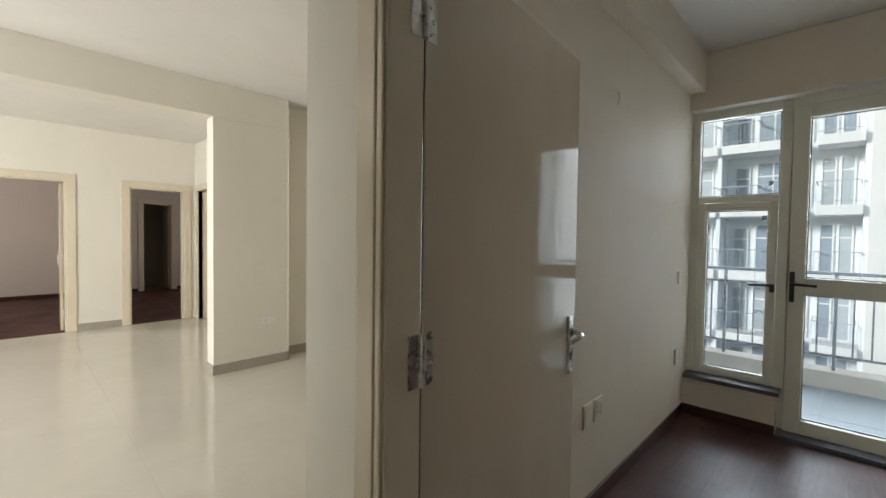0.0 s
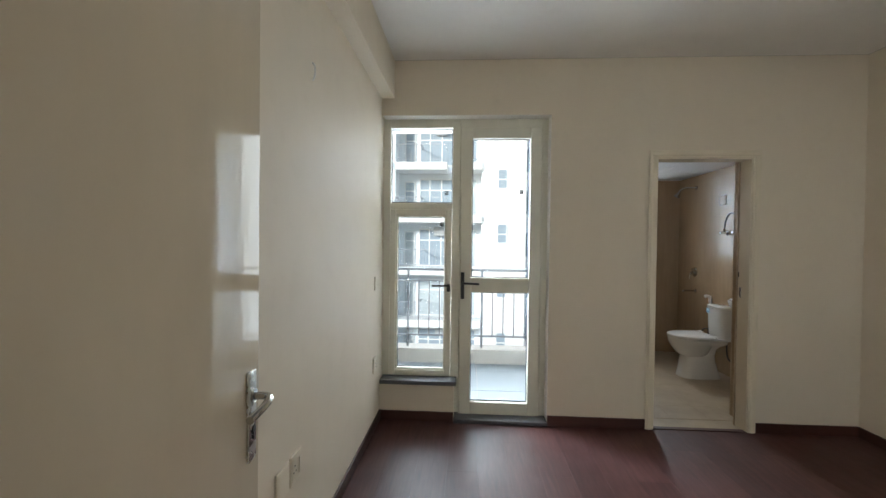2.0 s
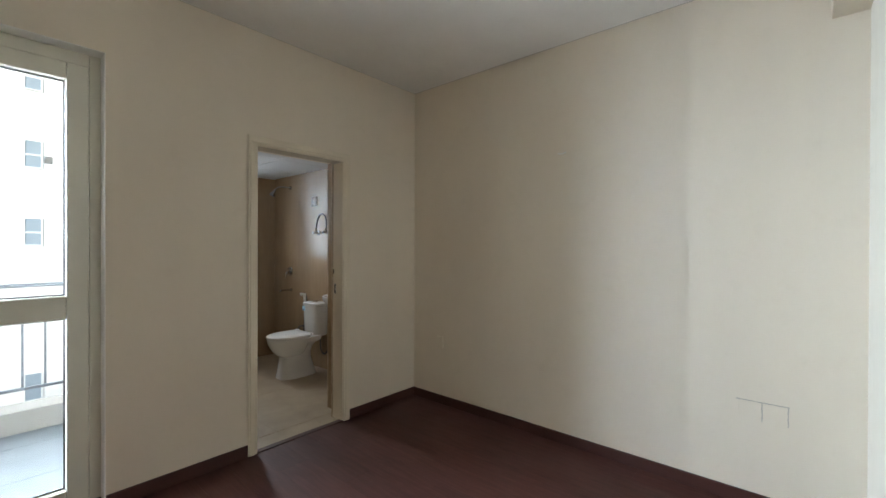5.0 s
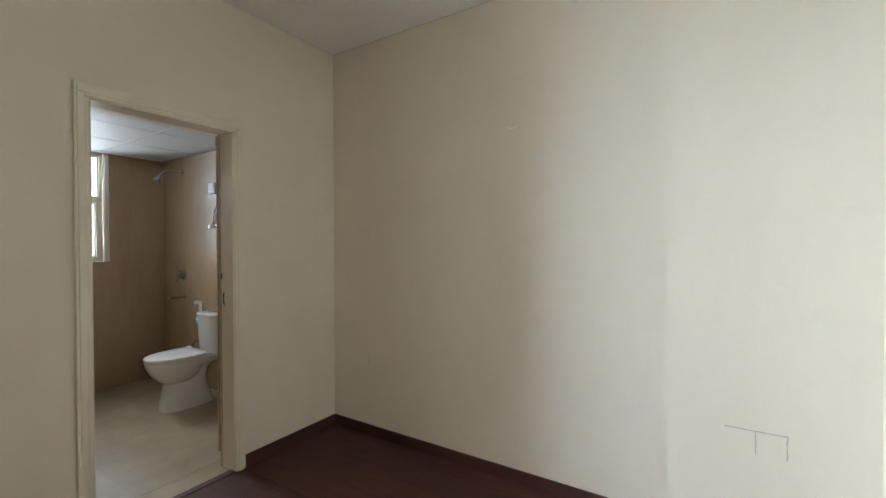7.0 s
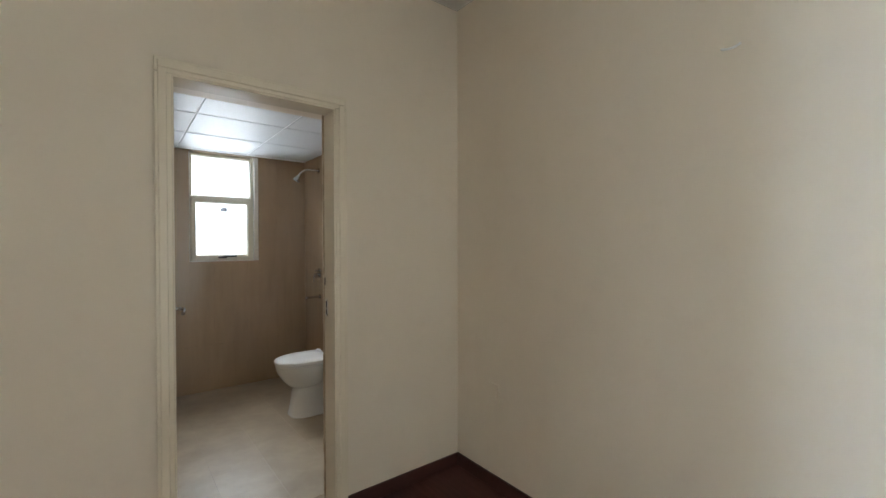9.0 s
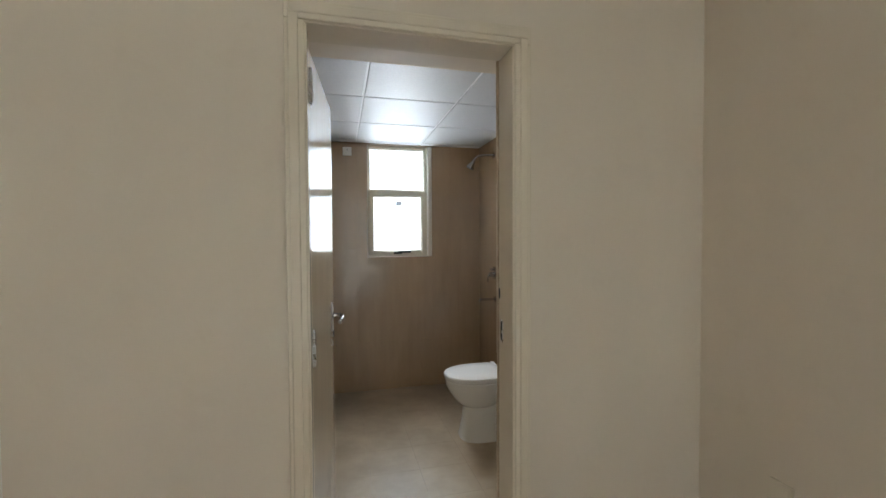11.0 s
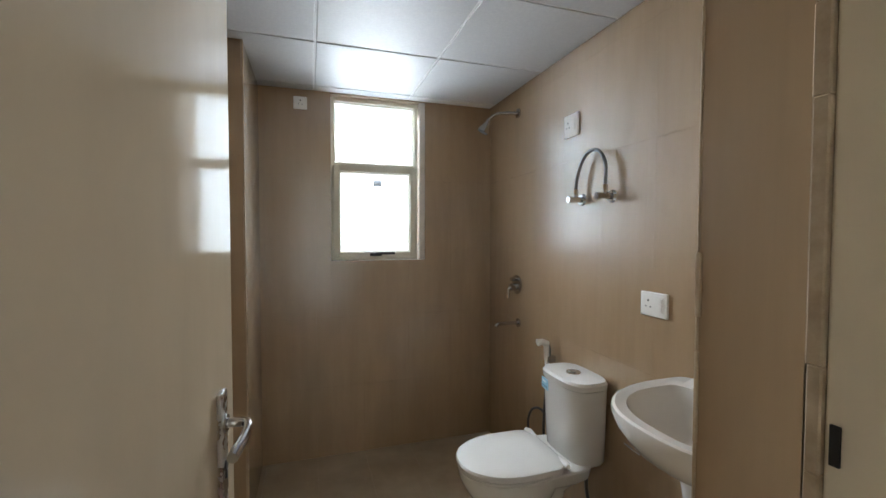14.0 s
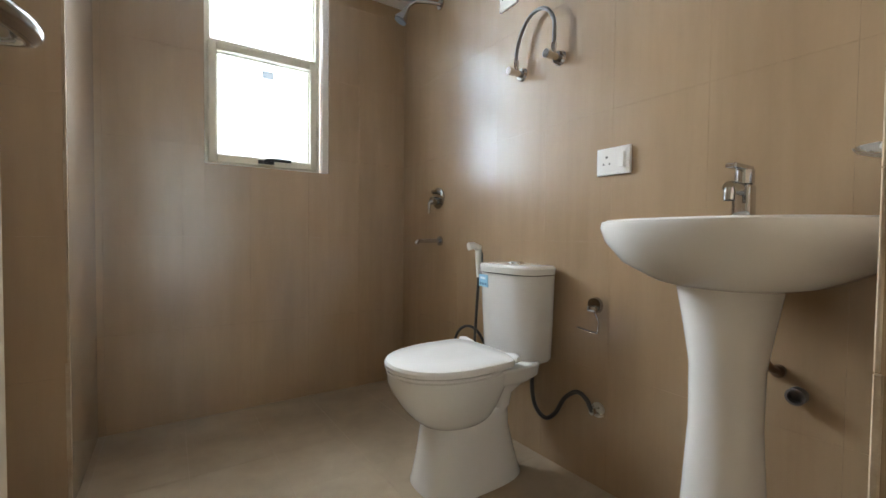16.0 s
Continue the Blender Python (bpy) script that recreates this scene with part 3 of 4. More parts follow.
    for z in (0.25, 1.05, 1.85):
        part("hinge", boxes([(-0.012, 0.03, -0.004, 0.001, z - 0.06, z + 0.06)], 0.001), STEEL, d, "steel butt hinge")
    return d


plain_leaf("far_room_door", (LX - 0.125, 0.775, 0), 178, 0.85, "open cream door standing inside a far room")
plain_leaf("corner_room_door", (-6.50, 2.41, 0), 9, 0.66, "cream door standing ajar in the corner doorway")

# rooms behind the living room wall
# The openings in the side walls are assumed, made for the added fill lamps.
structure("wall_far_rooms", boxes([
    (-11.0, -10.9, -2.0, 2.42, -0.1, CH), (-11.0, -10.9, 2.42, 3.0, 2.06, CH), (-11.0, -10.9, 3.0, 4.2, -0.1, CH),
    (-10.9, LX - 0.12, 1.10, 1.20, -0.1, CH), (-10.9, -9.2, 4.1, 4.2, -0.1, CH), (-8.0, LX - 0.12, 4.1, 4.2, -0.1, CH), (-9.2, -8.0, 4.1, 4.2, -0.1, 0.8), (-9.2, -8.0, 4.1, 4.2, 2.2, CH),
    (-10.9, -9.7, -2.1, -2.0, -0.1, CH), (-8.3, LX - 0.12, -2.1, -2.0, -0.1, CH), (-9.7, -8.3, -2.1, -2.0, -0.1, 0.8), (-9.7, -8.3, -2.1, -2.0, 2.2, CH),
    (LX - 0.12, LX, 2.48, 4.2, -0.1, CH), (LX, -3.8, 4.1, 4.2, -0.1, CH),
    (-12.6, -12.5, 2.0, 3.6, -0.1, CH), (-12.5, -11.0, 1.9, 2.0, -0.1, CH), (-12.5, -11.0, 3.6, 3.7, -0.1, CH)]), WALL_DIM, "grey painted walls of the far rooms", "wall")
structure("ceiling_far_rooms", boxes([(-12.6, LX - 0.1, -2.1, 4.2, CH, CH + 0.1)]), CEIL, "white ceiling of the far rooms", "ceiling")
structure("floor_far_rooms", boxes([(-11.0, LX - 0.05, -2.1, 4.2, -0.1, -0.004), (LX - 0.05, -3.8, 2.48, 4.2, -0.11, -0.004)]), PLANK, "dark red-brown laminate floor of the far rooms", "floor")
structure("floor_far_bathroom", boxes([(-12.6, -11.0, 1.9, 3.7, -0.1, -0.03)]), BATH_FLOOR, "beige floor of a far bathroom", "floor")
skirting("baseboard_far_a", -10.9, -10.888, -2.0, 1.10)
skirting("baseboard_far_b", -10.9, -10.888, 1.20, 2.32)
skirting("baseboard_far_c", -10.9, -10.888, 3.10, 4.1)
side_surround("door_frame_6", 2.42, 3.0, 2.06, -10.9, "cream painted frame of a far bathroom doorway")
plain_leaf("far_bathroom_door", (-11.01, 2.975, 0), 178, 0.54, "open cream door of a far bathroom")
cur = thing("curtain", (-10.8, -0.33, 0.12), "brown cloth curtain hanging in a far room", "curtain")
bm = bmesh.new()
ring = []
for k in range(25):
    ring.append((0.03 * math.sin(k * 1.25), -0.35 + k * 0.0225))
loft(bm, [[(x, y, z) for x, y in ring] + [(x + 0.012, y, z) for x, y in reversed(ring)] for z in (0.0, 1.0, 2.1)])
part("cloth", bm, CURTAIN, cur, smooth=True)

# ---- bathroom shell ----
BX, BY, BZ, BC = 3.555, 6.61, -0.06, 2.275   # inner faces, floor and false ceiling
structure("wall_bath_east", boxes([(BX + 0.008, BX + 0.15, 4.345, BY + 0.2, -0.2, 2.6)]), GROUT, "beige tiled bathroom wall behind the toilet", "wall")
structure("wall_bath_north", boxes([
    (1.7, 2.45, BY + 0.008, BY + 0.2, -0.2, 2.6), (3.07, BX + 0.008, BY + 0.008, BY + 0.2, -0.2, 2.6), (2.45, 3.07, BY + 0.008, BY + 0.2, -0.2, 1.205), (2.45, 3.07, BY + 0.008, BY + 0.2, 2.268, 2.6)]),
    GROUT, "beige tiled bathroom wall with a small window", "wall")
structure("wall_bath_shaft", boxes([(1.85, 2.022, 6.008, BY + 0.008, -0.2, 2.6)]), GROUT, "beige tiled pipe shaft in the bathroom corner", "wall")
structure("wall_bath_west", boxes([(1.70, 1.842, 4.2, BY + 0.008, -0.2, CH)]), GROUT, "beige tiled bathroom wall behind the door", "wall")
structure("wall_bath_south", boxes([
    (1.842, 1.98, 4.2, 4.337, -0.2, CH), (2.888, BX + 0.008, 4.2, 4.337, -0.2, CH)]), GROUT, "tiled bathroom wall beside the doorway", "wall")
structure("trim_reveal_east", boxes([(2.88, 2.888, 4.125, 4.345, BZ, 2.09)], 0.001), BATH_TILE, "brown tiled reveal of the bathroom doorway", "trim")
structure("trim_reveal_west", boxes([(1.972, 1.98, 4.125, 4.345, BZ, 2.09)], 0.001), BATH_TILE, "brown tiled reveal of the bathroom doorway", "trim")
bm = bmesh.new()
rnd = random.Random(5)
zz = BZ
while zz < 2.25:
    h = rnd.uniform(0.05, 0.22)
    w = rnd.uniform(0.002, 0.007)
    box(bm, 2.879 - w * 0.4, 2.888, 4.345 - w, 4.3475, zz, min(2.27, zz + h), 0.0015, 1)
    zz += h
for x, y in ((2.0305, 5.9995),):
    zz = BZ
    while zz < 2.22:
        h, w = rnd.uniform(0.06, 0.28), rnd.uniform(0.003, 0.011)
        box(bm, x - w, x + 0.0012, y - 0.0012, y + w * 1.4, zz, min(2.27, zz + h), 0.0008, 1)
        zz += h
structure("trim_tile_edge", bm, MORTAR, "rough cut tile edge with mortar smears", "trim")
bm = bmesh.new()
zz = BZ
while zz < 2.0:
    h = rnd.uniform(0.08, 0.3)
    w = rnd.uniform(0.004, 0.016)
    box(bm, 2.772 + 0.002, 2.784, 4.1225, 4.1225 + w, zz, min(2.05, zz + h), 0.0015, 1)
    zz += h
structure("trim_frame_edge", bm, MORTAR, "rough mortar joint behind the door frame", "trim")
structure("threshold_bath", boxes([(2.06, 2.815, 3.990, 4.034, -0.05, 0.007)], 0.002), SKIRT, "dark brown wooden strip under the bathroom door frame", "threshold")

# false ceiling of lay-in tiles on T-bars, one mesh
bm = bmesh.new()
XS, YS = [1.75, 2.35, 2.952, 3.556], [4.10, 4.717, 5.317, 5.918, 6.518, 6.70]
for i in range(3):
    for j in range(5):
        box(bm, max(XS[i], 1.842) + 0.006, min(XS[i + 1], BX) - 0.006, max(YS[j], 4.13) + 0.006, min(YS[j + 1], BY + 0.1) - 0.006, BC - 0.002, BC + 0.012, 0.002, 1)
nf = len(bm.faces)
for x in XS[1:3]:
    box(bm, x - 0.012, x + 0.012, 4.13, BY + 0.1, BC + 0.002, BC + 0.02)
    box(bm, x - 0.004, x + 0.004, 4.13, BY + 0.1, BC + 0.0005, BC + 0.002)
for y in YS[1:5]:
    box(bm, 1.842, BX, y - 0.012, y + 0.012, BC + 0.0025, BC + 0.021)
box(bm, 1.85, BX + 0.1, 4.13, BY + 0.1, BC + 0.03, BC + 0.06)
bm.faces.ensure_lookup_table()
for f in bm.faces[nf:]:
    f.material_index = 1
tagged(new("ceiling_bath", finish(bm, "ceiling_bath", [GYPSUM, TBAR])), "white gypsum tile false ceiling on T-bars", "ceiling", kind="structure")
bath_floor = structure("floor_bath", boxes([(1.8, BX + 0.02, 4.205 - BY, 0.02, -0.2, -0.005), (2.06, 2.815, 4.034 - BY, 4.205 - BY, -0.2, -0.005)]), GROUT, "beige tiled bathroom floor falling gently to the window wall", "floor")
FALL = 0.024   # slope of the bathroom floor
bath_floor.matrix_world = pose(0, BY, BZ, -math.degrees(math.atan(FALL)))


def bath_ground(y):
    return BZ + FALL * (BY - y)



# bathroom window
w2 = thing("window_2", (0, BY + 0.055, 0), "cream uPVC bathroom window, fixed pane above a top-hung sash", "window", kind="structure")
bm = bmesh.new()
bar_frame(bm, 2.450, 3.034, 1.208, 2.268, 0.026, 0.0, 0.075, 0.004)
box(bm, 2.476, 3.008, 0.001, 0.074, 1.812, 1.846, 0.004)
part("window_frame", bm, UPVC, w2)
pane(w2, 2.478, 3.006, 1.848, 2.240, 0.045, "fixed_pane", FROSTED)
bm = bmesh.new()
bar_frame(bm, 2.468, 3.016, 1.222, 1.828, 0.040, -0.014, 0.045, 0.006)
part("sash", bm, UPVC, w2)
pane(w2, 2.510, 2.974, 1.264, 1.786, 0.03, "sash_pane", FROSTED)
part("handle", tube(boxes([(2.70, 2.78, -0.024, -0.012, 1.232, 1.252)], 0.003), spline([(2.735, -0.02, 1.245), (2.735, -0.05, 1.247), (2.76, -0.056, 1.252), (2.86, -0.054, 1.252)], 5), 0.009, 8), BLACK, w2, "black lever handle")
part("sticker", boxes([(2.73, 2.785, 0.0185, 0.0225, 1.700, 1.740)]), PALESTICK, w2, "grey paper sticker on the glass")
structure("trim_window_reveal", boxes([(3.036, 3.0695, BY + 0.009, BY + 0.06, 1.208, 2.266), (2.4505, 3.036, BY + 0.009, BY + 0.054, 1.2052, 1.2078)]), CEIL, "white painted window reveal", "trim")

# ---- toilet ----


def rounded(cx, cy, z, ax_front, ax_back, by, n=40, sq=2.3):
    """Egg-shaped ring: front towards -x, half width by, superellipse power sq."""
    out = []
    for k in range(n):
        a = 2 * math.pi * k / n
        c, s = math.cos(a), math.sin(a)
        rx = ax_back if c > 0 else ax_front
        out.append((cx + rx * math.copysign(abs(c) ** (2 / sq), c), cy + by * math.copysign(abs(s) ** (2 / sq), s), z))
    return out


def lidring(cx, z, front, back, half, n=44):
    """Seat outline: round front, straight back with square corners."""
    out = []
    for k in range(n):
        a = 2 * math.pi * k / n
        c, s = math.cos(a), math.sin(a)
        if c > 0:
            out.append((cx + back * abs(c) ** 0.22, half * math.copysign(abs(s) ** 0.62, s) * (1 - 0.10 * abs(c)), z))
        else:
            out.append((cx - front * abs(c) ** 0.92, half * math.copysign(abs(s) ** 0.9, s), z))
    return out


def toilet():
    t = thing("toilet", (3.208, 5.466, bath_ground(5.46)), "white one-piece ceramic toilet with closed lid", "toilet")
    t.scale = (1, 1, 0.943)
    bm = bmesh.new()
    loft(bm, [rounded(-0.05, 0, 0.235, 0.10, 0.11, 0.085), rounded(-0.05, 0, 0.252, 0.140, 0.125, 0.116), rounded(-0.05, 0, 0.282, 0.172, 0.14, 0.138), rounded(-0.05, 0, 0.325, 0.204, 0.16, 0.158),
              rounded(-0.05, 0, 0.375, 0.232, 0.18, 0.175), rounded(-0.05, 0, 0.41, 0.245, 0.20, 0.183), rounded(-0.05, 0, 0.444, 0.248, 0.21, 0.185), rounded(-0.05, 0, 0.45, 0.242, 0.205, 0.179)])
    part("bowl", bm, CERAMIC, t, smooth=True)
    bm = bmesh.new()
    loft(bm, [rounded(0.0, 0, 0.0, 0.197, 0.225, 0.140, sq=3), rounded(0.0, 0, 0.012, 0.196, 0.224, 0.139, sq=3), rounded(0.0, 0, 0.03, 0.190, 0.213, 0.134, sq=3), rounded(0.0, 0, 0.12, 0.176, 0.190, 0.126, sq=2.8),
              rounded(0.0, 0, 0.20, 0.166, 0.168, 0.119, sq=2.8), rounded(0.0, 0, 0.255, 0.160, 0.166, 0.117, sq=2.8), rounded(0.05, 0, 0.27, 0.08, 0.112, 0.108, sq=2.8), rounded(0.10, 0, 0.285, 0.045, 0.062, 0.104, sq=2.8),
              rounded(0.11, 0, 0.335, 0.05, 0.06, 0.108, sq=2.8), rounded(0.13, 0, 0.375, 0.09, 0.075, 0.135, sq=3), rounded(0.13, 0, 0.395, 0.11, 0.12, 0.155, sq=3)])
    part("pedestal", bm, CERAMIC, t, smooth=True)
    bm = bmesh.new()
    loft(bm, [rounded(0.10, 0, 0.385, 0.10, 0.13, 0.150, sq=4), rounded(0.10, 0, 0.405, 0.16, 0.16, 0.168, sq=4), rounded(0.10, 0, 0.445, 0.17, 0.17, 0.171, sq=4), rounded(0.10, 0, 0.451, 0.165, 0.165, 0.166, sq=4)])
    part("rear_shelf", bm, CERAMIC, t, smooth=True)
    bm = bmesh.new()
    loft(bm, [rounded(-0.055, 0, 0.451, 0.244, 0.19, 0.182), rounded(-0.055, 0, 0.462, 0.249, 0.195, 0.187)])
    part("seat", bm, SEATPLASTIC, t, smooth=True)
    bm = bmesh.new()
    loft(bm, [lidring(-0.055, 0.465, 0.249, 0.175, 0.186), lidring(-0.055, 0.478, 0.252, 0.178, 0.188), lidring(-0.055, 0.488, 0.246, 0.175, 0.183), lidring(-0.055, 0.495, 0.225, 0.165, 0.166), lidring(-0.055, 0.499, 0.1, 0.1, 0.08)])
    part("lid", bm, SEATPLASTIC, t, smooth=True)
    for s in (-1, 1):
        bm = bmesh.new()
        tube(bm, [(0.112, s * 0.10, 0.480), (0.112, s * 0.15, 0.484), (0.106, s * 0.176, 0.488)], 0.02, 14, [0.014, 0.018, 0.010])
        part("lid_hinge", bm, SEATPLASTIC, t, smooth=True)
    bm = bmesh.new()
    loft(bm, [rounded(0.255, 0, 0.435, 0.076, 0.088, 0.134, sq=3.4), rounded(0.255, 0, 0.447, 0.084, 0.094, 0.141, sq=3.4), rounded(0.255, 0, 0.60, 0.092, 0.094, 0.148, sq=3.4), rounded(0.255, 0, 0.787, 0.099, 0.094, 0.154, sq=3.4)])
    part("cistern", bm, CERAMIC, t, smooth=True)
    bm = bmesh.new()
    loft(bm, [rounded(0.253, 0, 0.791, 0.102, 0.096, 0.157, sq=3.4), rounded(0.253, 0, 0.815, 0.103, 0.096, 0.159, sq=3.4), rounded(0.253, 0, 0.826, 0.094, 0.090, 0.150, sq=3.4), rounded(0.253, 0, 0.829, 0.06, 0.06, 0.12, sq=4)])
    part("cistern_lid", bm, CERAMIC, t, smooth=True)
    bm = bmesh.new()
    disc(bm, (0.25, 0, 0.827), (0.25, 0, 0.834), 0.034, 0.031, 28)
    disc(bm, (0.25, 0, 0.834), (0.25, 0, 0.837), 0.024, 0.022, 28)
    part("flush_button", bm, CHROME, t, "chrome dual flush button", True)

    def on_front(y0, y1, za, zb, proud):
        """Flat label that leans with the rounded cistern corner."""
        q = boxes([(0.156 - proud, 0.1605, y0, y1, za, zb)])
        for v in q.verts:
            v.co.x += 0.12 * (v.co.y - 0.064)
        return q

    st = part("sticker", on_front(0.064, 0.128, 0.725, 0.777, 0.0), BLUE, t, "small blue product sticker")
    part("sticker_print", on_front(0.080, 0.116, 0.757, 0.767, 0.0007), PALEBLUE, st)
    for k in range(3):
        part("sticker_print", on_front(0.072 + k * 0.018, 0.083 + k * 0.018, 0.732, 0.742, 0.0007), INKBLUE, st)
    for s in (-1, 1):
        bm = bmesh.new()
        disc(bm, (0.11, s * 0.098, 0.055), (0.11, s * 0.114, 0.055), 0.010, 0.007, 12)
        part("floor_bolt_cap", bm, STEEL, t)
    return t


toilet()

# ---- pedestal basin ----


def dring(x_back, depth, cy, half, z, n=48):
    """D-shaped ring: straight back at x_back, rounded front towards -x."""
    out = []
    for k in range(n):
        a = 2 * math.pi * k / n
        c, s = math.cos(a), math.sin(a)
        if c >= 0:
            px = x_back - 0.30 * depth + 0.30 * depth * abs(c) ** 0.25
            py = half * math.copysign(abs(s) ** 0.55, s)
        else:
            px = x_back - 0.30 * depth - 0.70 * depth * abs(c) ** 0.95
            py = half * math.copysign(abs(s) ** 0.82, s)
        out.append((px, cy + py, z))
    return out


def basin():
    b = thing("wash_basin", (BX, 4.667, bath_ground(4.667)), "white ceramic wash basin on a tall pedestal", "wash basin")
    r = 0.895 - bath_ground(4.667)
    bm = bmesh.new()
    loft(bm, [dring(-0.12, 0.16, 0, 0.10, r - 0.155), dring(-0.06, 0.29, 0, 0.165, r - 0.138), dring(-0.02, 0.40, 0, 0.235, r - 0.098), dring(-0.002, 0.45, 0, 0.276, r - 0.052),
              dring(-0.001, 0.462, 0, 0.288, r - 0.018), dring(-0.001, 0.460, 0, 0.286, r - 0.004), dring(-0.004, 0.45, 0, 0.279, r), dring(-0.085, 0.33, 0, 0.245, r - 0.008),
              dring(-0.10, 0.30, 0, 0.225, r - 0.04), dring(-0.13, 0.22, 0, 0.16, r - 0.105), dring(-0.17, 0.10, 0, 0.07, r - 0.125)])
    part("bowl", bm, CERAMIC, b, smooth=True)
    bm = bmesh.new()
    disc(bm, (-0.1075, 0, r - 0.052), (-0.1115, 0, r - 0.053), 0.012, sides=18)
    part("overflow_hole", bm, HOLE, b)
    bm = bmesh.new()
    rings = []
    for z, fx, hw in ((0.0, 0.110, 0.108), (0.05, 0.104, 0.102), (0.25, 0.086, 0.083), (0.45, 0.075, 0.071), (0.58, 0.076, 0.073), (0.67, 0.088, 0.087), (r - 0.125, 0.106, 0.107)):
        rings.append([(-0.20 + p[0], p[1], p[2]) for p in rounded(0, 0, z, fx, 0.07, hw, 32, 2.2)])
    loft(bm, rings)
    part("pedestal", bm, CERAMIC, b, smooth=True)
    return b


basin()


def basin_tap():
    t = thing("basin_tap", (3.468, 4.686, 0.893), "chrome single-lever basin mixer tap", "tap")
    t.scale = (1.0, 1.05, 1.22)
    bm = bmesh.new()
    disc(bm, (0, 0, 0), (0, 0, 0.006), 0.027, sides=24)
    box(bm, -0.021, 0.021, -0.019, 0.019, 0.004, 0.078, 0.008, 3)
    part("body", bm, CHROME, t, smooth=True)
    bm = bmesh.new()
    tube(bm, [(-0.01, 0, 0.066), (-0.05, 0, 0.069), (-0.084, 0, 0.066)], 0.0125, 14)
    disc(bm, (-0.078, 0, 0.066), (-0.080, 0, 0.042), 0.0118, sides=18)
    sp = part("spout", bm, CHROME, t, smooth=True)
    bm = bmesh.new()
    disc(bm, (-0.080, 0, 0.0425), (-0.080, 0, 0.0415), 0.009, sides=16)
    part("aerator", bm, HOLE, sp)
    bm = bmesh.new()
    disc(bm, (0, 0, 0.078), (0, 0, 0.105), 0.0195, sides=22)
    box(bm, -0.075, 0.021, -0.012, 0.012, 0.105, 0.114, 0.003)
    part("lever", bm, CHROME, t, smooth=True)


basin_tap()

# ---- shower, valves and hoses on the tiled wall ----


def flange(bm, y, z, r=0.03, x=None):
    x = BX if x is None else x
    disc(bm, (x, y, z), (x - 0.006, y, z), r, sides=24)
    disc(bm, (x - 0.006, y, z), (x - 0.014, y, z), r * 0.8, r * 0.5, 24)


sh = thing("shower", (BX, 6.19, 2.125), "chrome wall shower arm with a grey-faced head", "shower head")
bm = bmesh.new()
disc(bm, (0, 0, 0), (-0.008, 0, 0), 0.028, sides=24)
part("flange", bm, CHROME, sh, smooth=True)
bm = bmesh.new()
tube(bm, spline([(-0.004, 0, 0), (-0.06, 0.025, 0.004), (-0.125, 0.055, 0.0), (-0.165, 0.075, -0.03)], 6), 0.0095, 12)
part("arm", bm, CHROME, sh, smooth=True)
bm = bmesh.new()
d = Vector((-0.42, 0.2, -0.88)).normalized()
p = Vector((-0.163, 0.074, -0.028))
tube(bm, [p, p + d * 0.018, p + d * 0.024, p + d * 0.052, p + d * 0.078, p + d * 0.09], 0.02, 24, [0.012, 0.015, 0.014, 0.024, 0.037, 0.038])
hd = part("head", bm, CHROME, sh, smooth=True)
bm = bmesh.new()
disc(bm, p + d * 0.0895, p + d * 0.0935, 0.033, sides=24)
part("spray_face", bm, shader("grey_spray_face", (0.10, 0.11, 0.13), 0.45)[0], hd, "dark grey rubber spray face")

va = thing("shower_valve", (BX, 6.192, 1.065), "chrome concealed mixer valve with round plate and lever", "shower valve")
bm = bmesh.new()
disc(bm, (0, 0, 0), (-0.006, 0, 0), 0.058, sides=32)
disc(bm, (-0.006, 0, 0), (-0.01, 0, 0), 0.055, 0.045, 32)
part("plate", bm, CHROME, va, smooth=True)
bm = bmesh.new()
disc(bm, (-0.008, 0, -0.015), (-0.05, 0, -0.015), 0.022, sides=24)
tube(bm, [(-0.045, 0, -0.015), (-0.062, 0, -0.03), (-0.064, 0, -0.085)], 0.008, 10)
part("lever", bm, CHROME, va, smooth=True)
bm = bmesh.new()
disc(bm, (-0.008, 0, 0.034), (-0.045, 0, 0.034), 0.010, sides=16)
part("diverter_knob", bm, CHROME, va, smooth=True)

sp = thing("bath_spout", (BX, 6.17, 0.829), "slim chrome wall spout", "tap")
bm = bmesh.new()
disc(bm, (0, 0, 0), (-0.008, 0, 0), 0.026, sides=24)
part("flange", bm, CHROME, sp, smooth=True)
bm = bmesh.new()
tube(bm, spline([(-0.004, 0, 0), (-0.08, 0.0, 0.0), (-0.14, 0.0, -0.002), (-0.155, 0.0, -0.016)], 5), 0.011, 12)
part("pipe", bm, CHROME, sp, smooth=True)

jet = thing("health_faucet", (BX, 5.77, 0.70), "white hand spray in a wall holder with black hose", "hand spray")
part("holder", boxes([(-0.05, 0.0, -0.016, 0.016, 0.0, 0.035)], 0.005), CHROME, jet, "chrome wall holder")
bm = bmesh.new()
tube(bm, [(-0.045, 0, -0.035), (-0.047, 0, 0.02), (-0.05, 0, 0.09)], 0.013, 12, [0.010, 0.013, 0.015])
tube(bm, [(-0.042, 0, 0.098), (-0.075, 0.004, 0.112), (-0.10, 0.008, 0.108)], 0.015, 12, [0.016, 0.016, 0.019])
part("handset", bm, PLASTIC, jet, smooth=True)
bm = bmesh.new()
tube(bm, [(-0.035, 0, 0.09), (-0.026, 0, 0.07), (-0.028, 0, 0.03)], 0.005, 8)
part("trigger", bm, BLACK, jet, "black trigger", True)
bm = bmesh.new()
